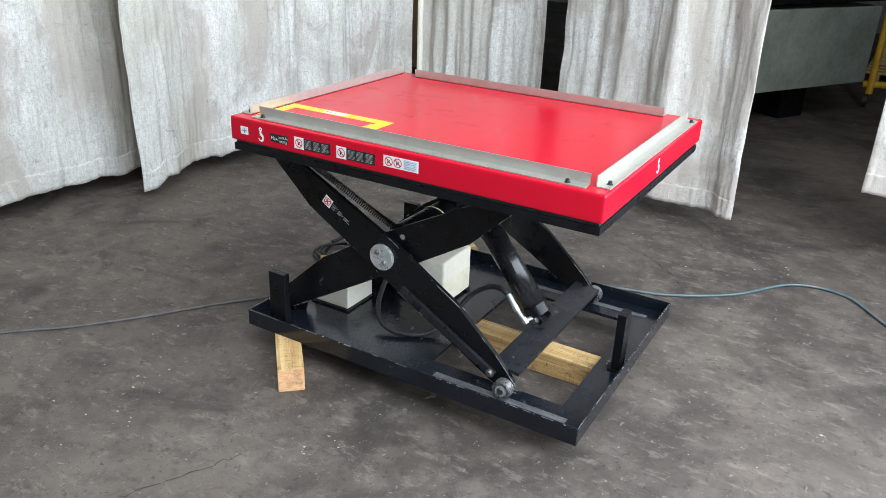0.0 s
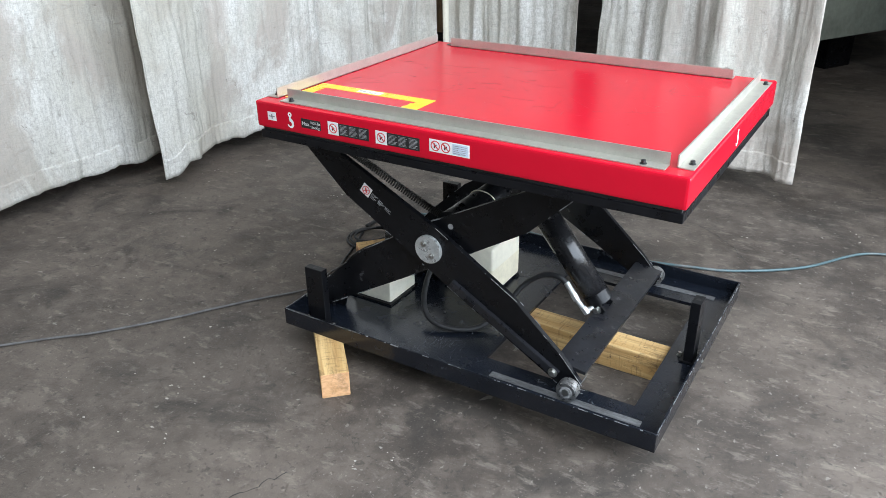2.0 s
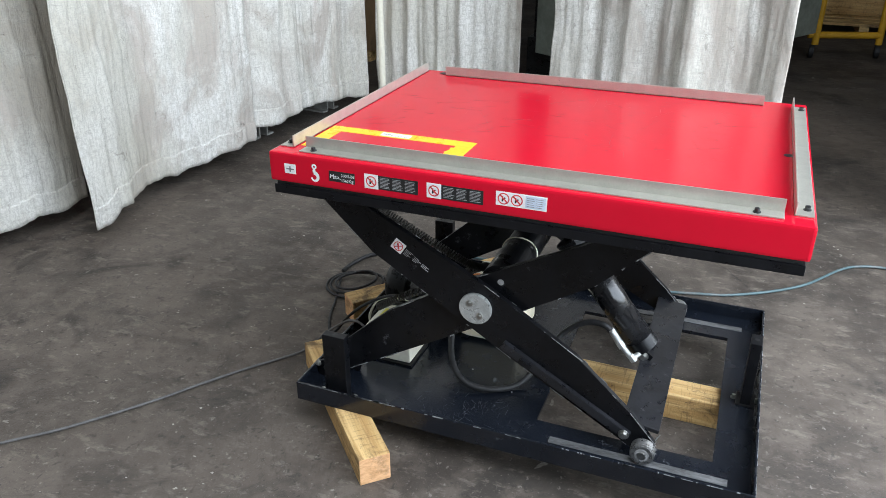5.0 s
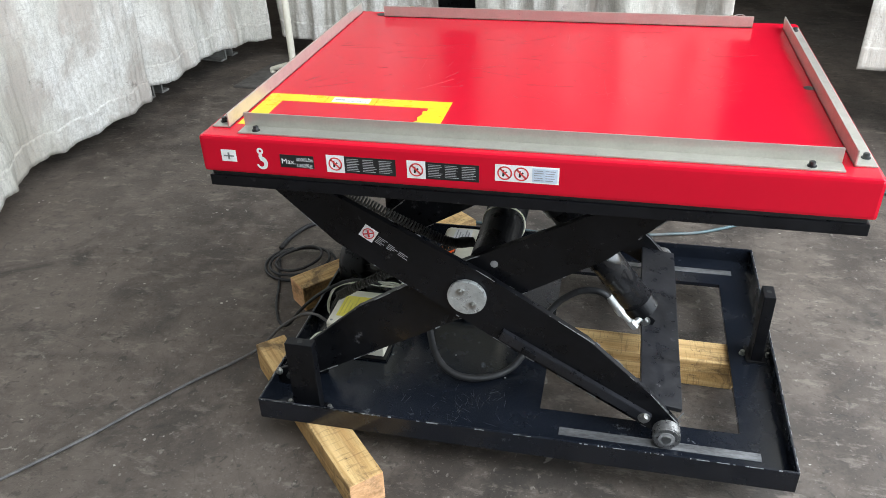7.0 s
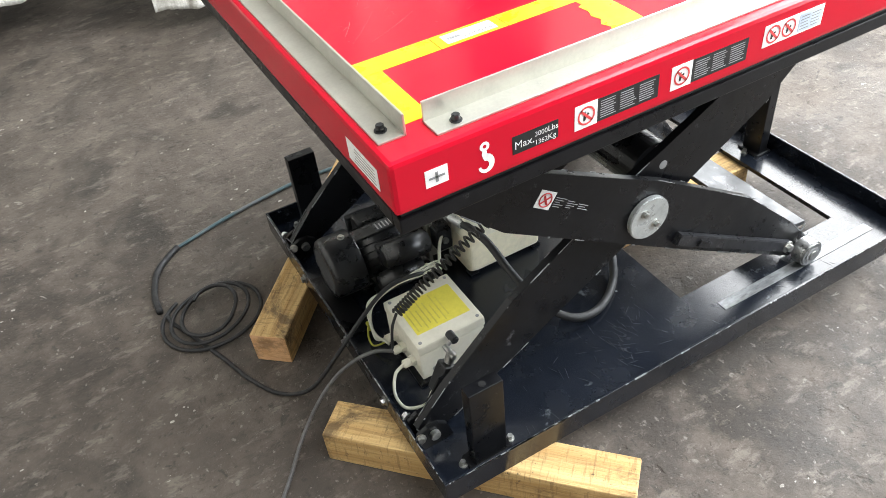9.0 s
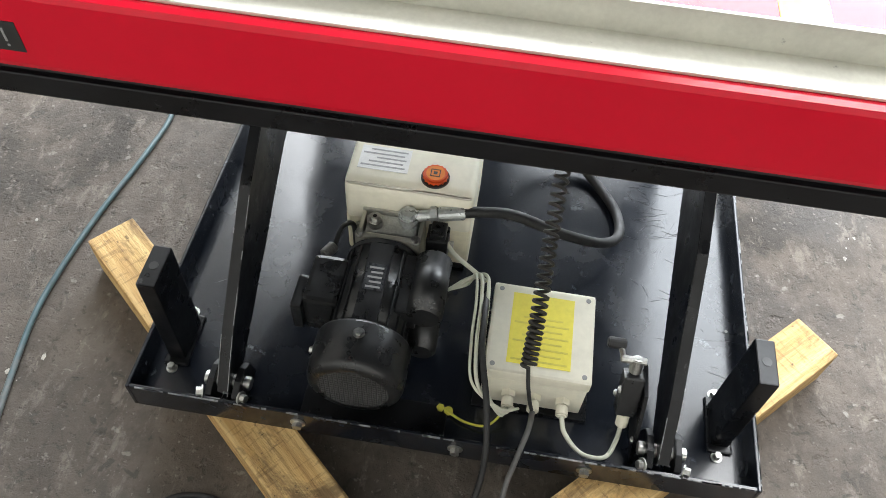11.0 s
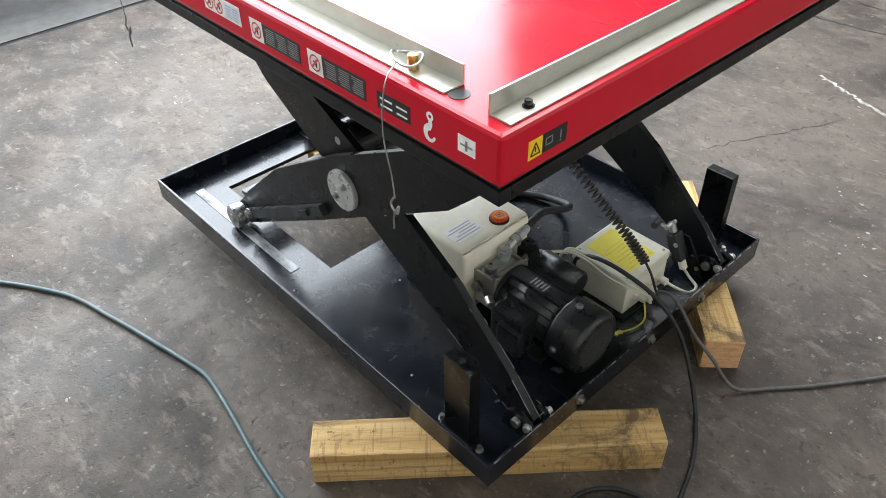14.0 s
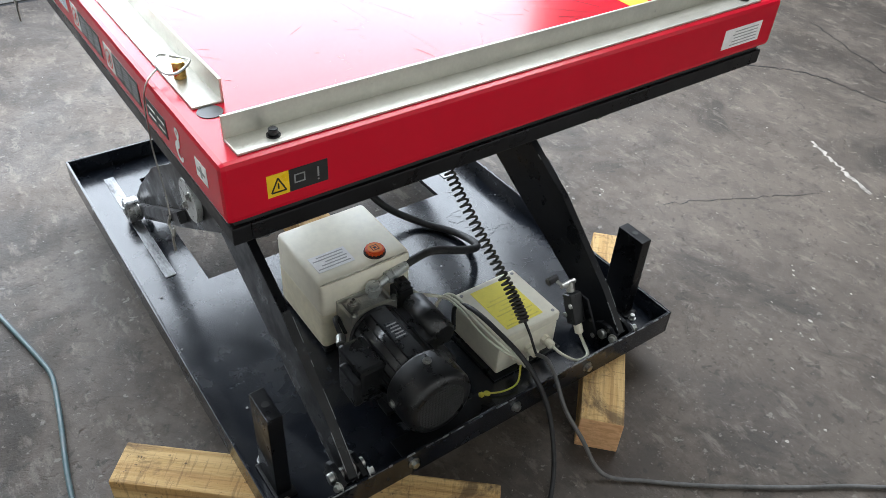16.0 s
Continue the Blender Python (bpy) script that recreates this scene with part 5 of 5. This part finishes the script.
bm = B()
rod(bm, (-1.035, 2.785, 0.085), (-1.19, 2.83, 0.028), 0.014, seg=14, bevel=0.003)
rod(bm, (-1.19, 2.83, 0.010), (-1.19, 2.83, 0.034), 0.016, seg=14)
part("foot", bm, GREY_PLASTIC, stand)
steel_bin = thing("steel_bin", (-2.25, 2.85, 0), "pale grey steel bin standing on channel feet", "bin")
BIN = Matrix.Translation((-2.25, 2.85, 0)) @ Matrix.Rotation(radians(-8), 4, "Z")


def in_bin(name, bm, material, label=""):
    bmesh.ops.transform(bm, verts=bm.verts, matrix=BIN)
    return part(name, bm, material, steel_bin, label)


bm = B()
prism(bm, [(-0.50, 0.92), (-0.42, 0.13), (0.36, 0.13), (0.50, 0.34), (0.50, 0.92)], "y", -0.62, 0.62, 0.006)
in_bin("body", bm, BIN_PAINT)
for y0, y1 in ((-0.65, -0.60), (0.60, 0.65)):
    bm = B()
    box(bm, -0.53, 0.53, y0, y1, 0.88, 0.94, 0.004)
    in_bin("rim", bm, BIN_PAINT)
for y in (-0.38, 0.32):
    bm = B()
    prism(bm, [(y - 0.09, 0.0), (y - 0.03, 0.0), (y - 0.03, 0.115), (y + 0.03, 0.115), (y + 0.03, 0.0), (y + 0.09, 0.0), (y + 0.09, 0.012), (y + 0.042, 0.012), (y + 0.042, 0.1285), (y - 0.042, 0.1285), (y - 0.042, 0.012), (y - 0.09, 0.012)],
          "x", -0.45, 0.62)
    in_bin("channel_foot", bm, BIN_PAINT, "rusty steel channel foot")
plywood = thing("plywood_crate", (-2.1, 4.9, 0), "brown plywood crate with dark stains", "crate")
for b in ((-2.75, -1.45, 4.55, 4.57, 0.10, 1.5), (-2.75, -2.73, 4.57, 5.3, 0.10, 1.5), (-1.47, -1.45, 4.57, 5.3, 0.10, 1.5)):
    bm = B()
    box(bm, *b, 0.002)
    part("side", bm, PLYWOOD, plywood)
for x in (-2.7, -2.1, -1.56):
    bm = B()
    box(bm, x, x + 0.09, 4.56, 5.3, 0.0, 0.10, 0.003)
    part("bearer", bm, WOOD, plywood)
cab = thing("red_machine", (-2.4, 1.5, 0), "red machine cabinet behind the curtain gap", "machine")
bm = B()
box(bm, -3.1, -2.35, 0.75, 1.75, 0.02, 0.55, 0.02)
part("cabinet", bm, RED, cab)
bm = B()
box(bm, -3.1, -2.4, 0.8, 1.7, 0.55, 1.1, 0.02)
part("top_housing", bm, MOTOR, cab)
dark = thing("dark_machine", (-0.1, 4.6, 0), "dark machine frame with shelves and pipes", "machine")
for b in ((-0.55, 0.35, 4.4, 4.9, 0.0, 0.35), (-0.5, -0.42, 4.4, 4.9, 0.35, 1.5), (0.25, 0.33, 4.4, 4.9, 0.35, 1.5), (-0.5, 0.33, 4.45, 4.85, 0.75, 0.80)):
    bm = B()
    box(bm, *b, 0.01)
    part("frame", bm, MOTOR, dark)
bm = B()
box(bm, 0.3, 0.75, 4.6, 4.7, 0.05, 1.6, 0.01)
part("panel", bm, GREY_PLASTIC, dark)

# ---- the floor's cracks and litter ----
def crack(ctrl, wide, material, seed):
    rnd = random.Random(seed)
    pts = curve_points([(x, y, 0) for x, y in ctrl], 14)
    pts = [p + Vector((rnd.uniform(-0.008, 0.008), rnd.uniform(-0.008, 0.008), 0)) for p in pts]
    bm = B()
    ring = []
    for i, p in enumerate(pts):
        d = (pts[min(i + 1, len(pts) - 1)] - pts[max(i - 1, 0)]).normalized()
        s = Vector((-d.y, d.x, 0)) * wide * rnd.uniform(0.3, 1.0)
        ring.append((bm.verts.new(p + s + Vector((0, 0, 0.0006))), bm.verts.new(p - s + Vector((0, 0, 0.0006)))))
    for p, q in zip(ring, ring[1:]):
        bm.faces.new((p[0], q[0], q[1], p[1]))
    ob = new("crack", finish("crack", bm, material))
    ob.parent = floor
    return ob


crack([(1.25, -1.14), (1.06, -1.26), (0.94, -1.48), (0.72, -1.68), (0.41, -1.73), (-0.2, -1.9)], 0.005, INK, 1)
crack([(1.03, -2.14), (0.53, -1.96), (0.1, -2.0)], 0.004, INK, 2)
crack([(0.43, -0.49), (0.32, -0.72), (0.20, -0.97)], 0.002, INK, 3)
crack([(0.415, -1.219), (0.26, -1.16), (0.115, -1.101)], 0.009, DUST, 4)
crack([(2.86, 3.0), (2.86, 1.2), (2.86, -0.8), (2.86, -2.6)], 0.016, INK, 5)
crack([(1.3, 1.35), (1.1, 1.62), (0.8, 1.8)], 0.002, INK, 6)
rnd = random.Random(11)
bm = B()
for k in range(420):
    x, y = (rnd.uniform(-1.4, 2.6), rnd.uniform(-1.3, 2.6))
    if -0.02 < x < 1.32 and -0.02 < y < 0.99:
        continue
    r = rnd.choice((0.0011, 0.0013, 0.0016, 0.002, 0.002, 0.003, 0.005))
    a0 = rnd.uniform(0, 6.28)
    n = rnd.randint(4, 6)
    st = rnd.choice((0.12, 0.18, 0.3, 0.5, 0.8))
    low = [(x + r * rnd.uniform(0.6, 1.2) * math.cos(a0 + 2 * math.pi * i / n), y + st * r * rnd.uniform(0.6, 1.2) * math.sin(a0 + 2 * math.pi * i / n)) for i in range(n)]
    prism(bm, low, "z", 0.0003, 0.0005 + r * 0.25)
tagged(single("floor_litter", bm, DUST, "small pale chips and dust on the concrete floor", "litter", kind="stuff"))
rnd = random.Random(12)
bm = B()
for x, y, n, sp in ((-0.38, 0.58, 5, 0.012), (-0.715, 1.148, 4, 0.02), (0.03, 1.3, 9, 0.06), (-1.5, 1.09, 7, 0.05), (-0.143, -0.367, 6, 0.025), (0.60, -0.333, 6, 0.025), (-0.65, 2.2, 9, 0.06), (1.92, 0.59, 4, 0.02),
                    (-0.31, -0.04, 3, 0.012), (0.154, -1.10, 5, 0.04), (0.86, 1.47, 4, 0.01), (-0.77, 0.41, 3, 0.01), (0.0, -0.55, 5, 0.03), (1.6, 1.9, 6, 0.08)):
    for k in range(n):
        cx, cy, r = x + rnd.gauss(0, sp), y + rnd.gauss(0, sp), rnd.uniform(0.002, 0.007)
        m = rnd.randint(5, 8)
        prism(bm, [(cx + r * rnd.uniform(0.5, 1.3) * math.cos(2 * math.pi * i / m), cy + r * rnd.uniform(0.3, 0.9) * math.sin(2 * math.pi * i / m)) for i in range(m)], "z", 0.0002, 0.0012)
tagged(single("paint_flakes", bm, DUST, "clusters of pale paint flakes on the floor", "litter", kind="stuff"))
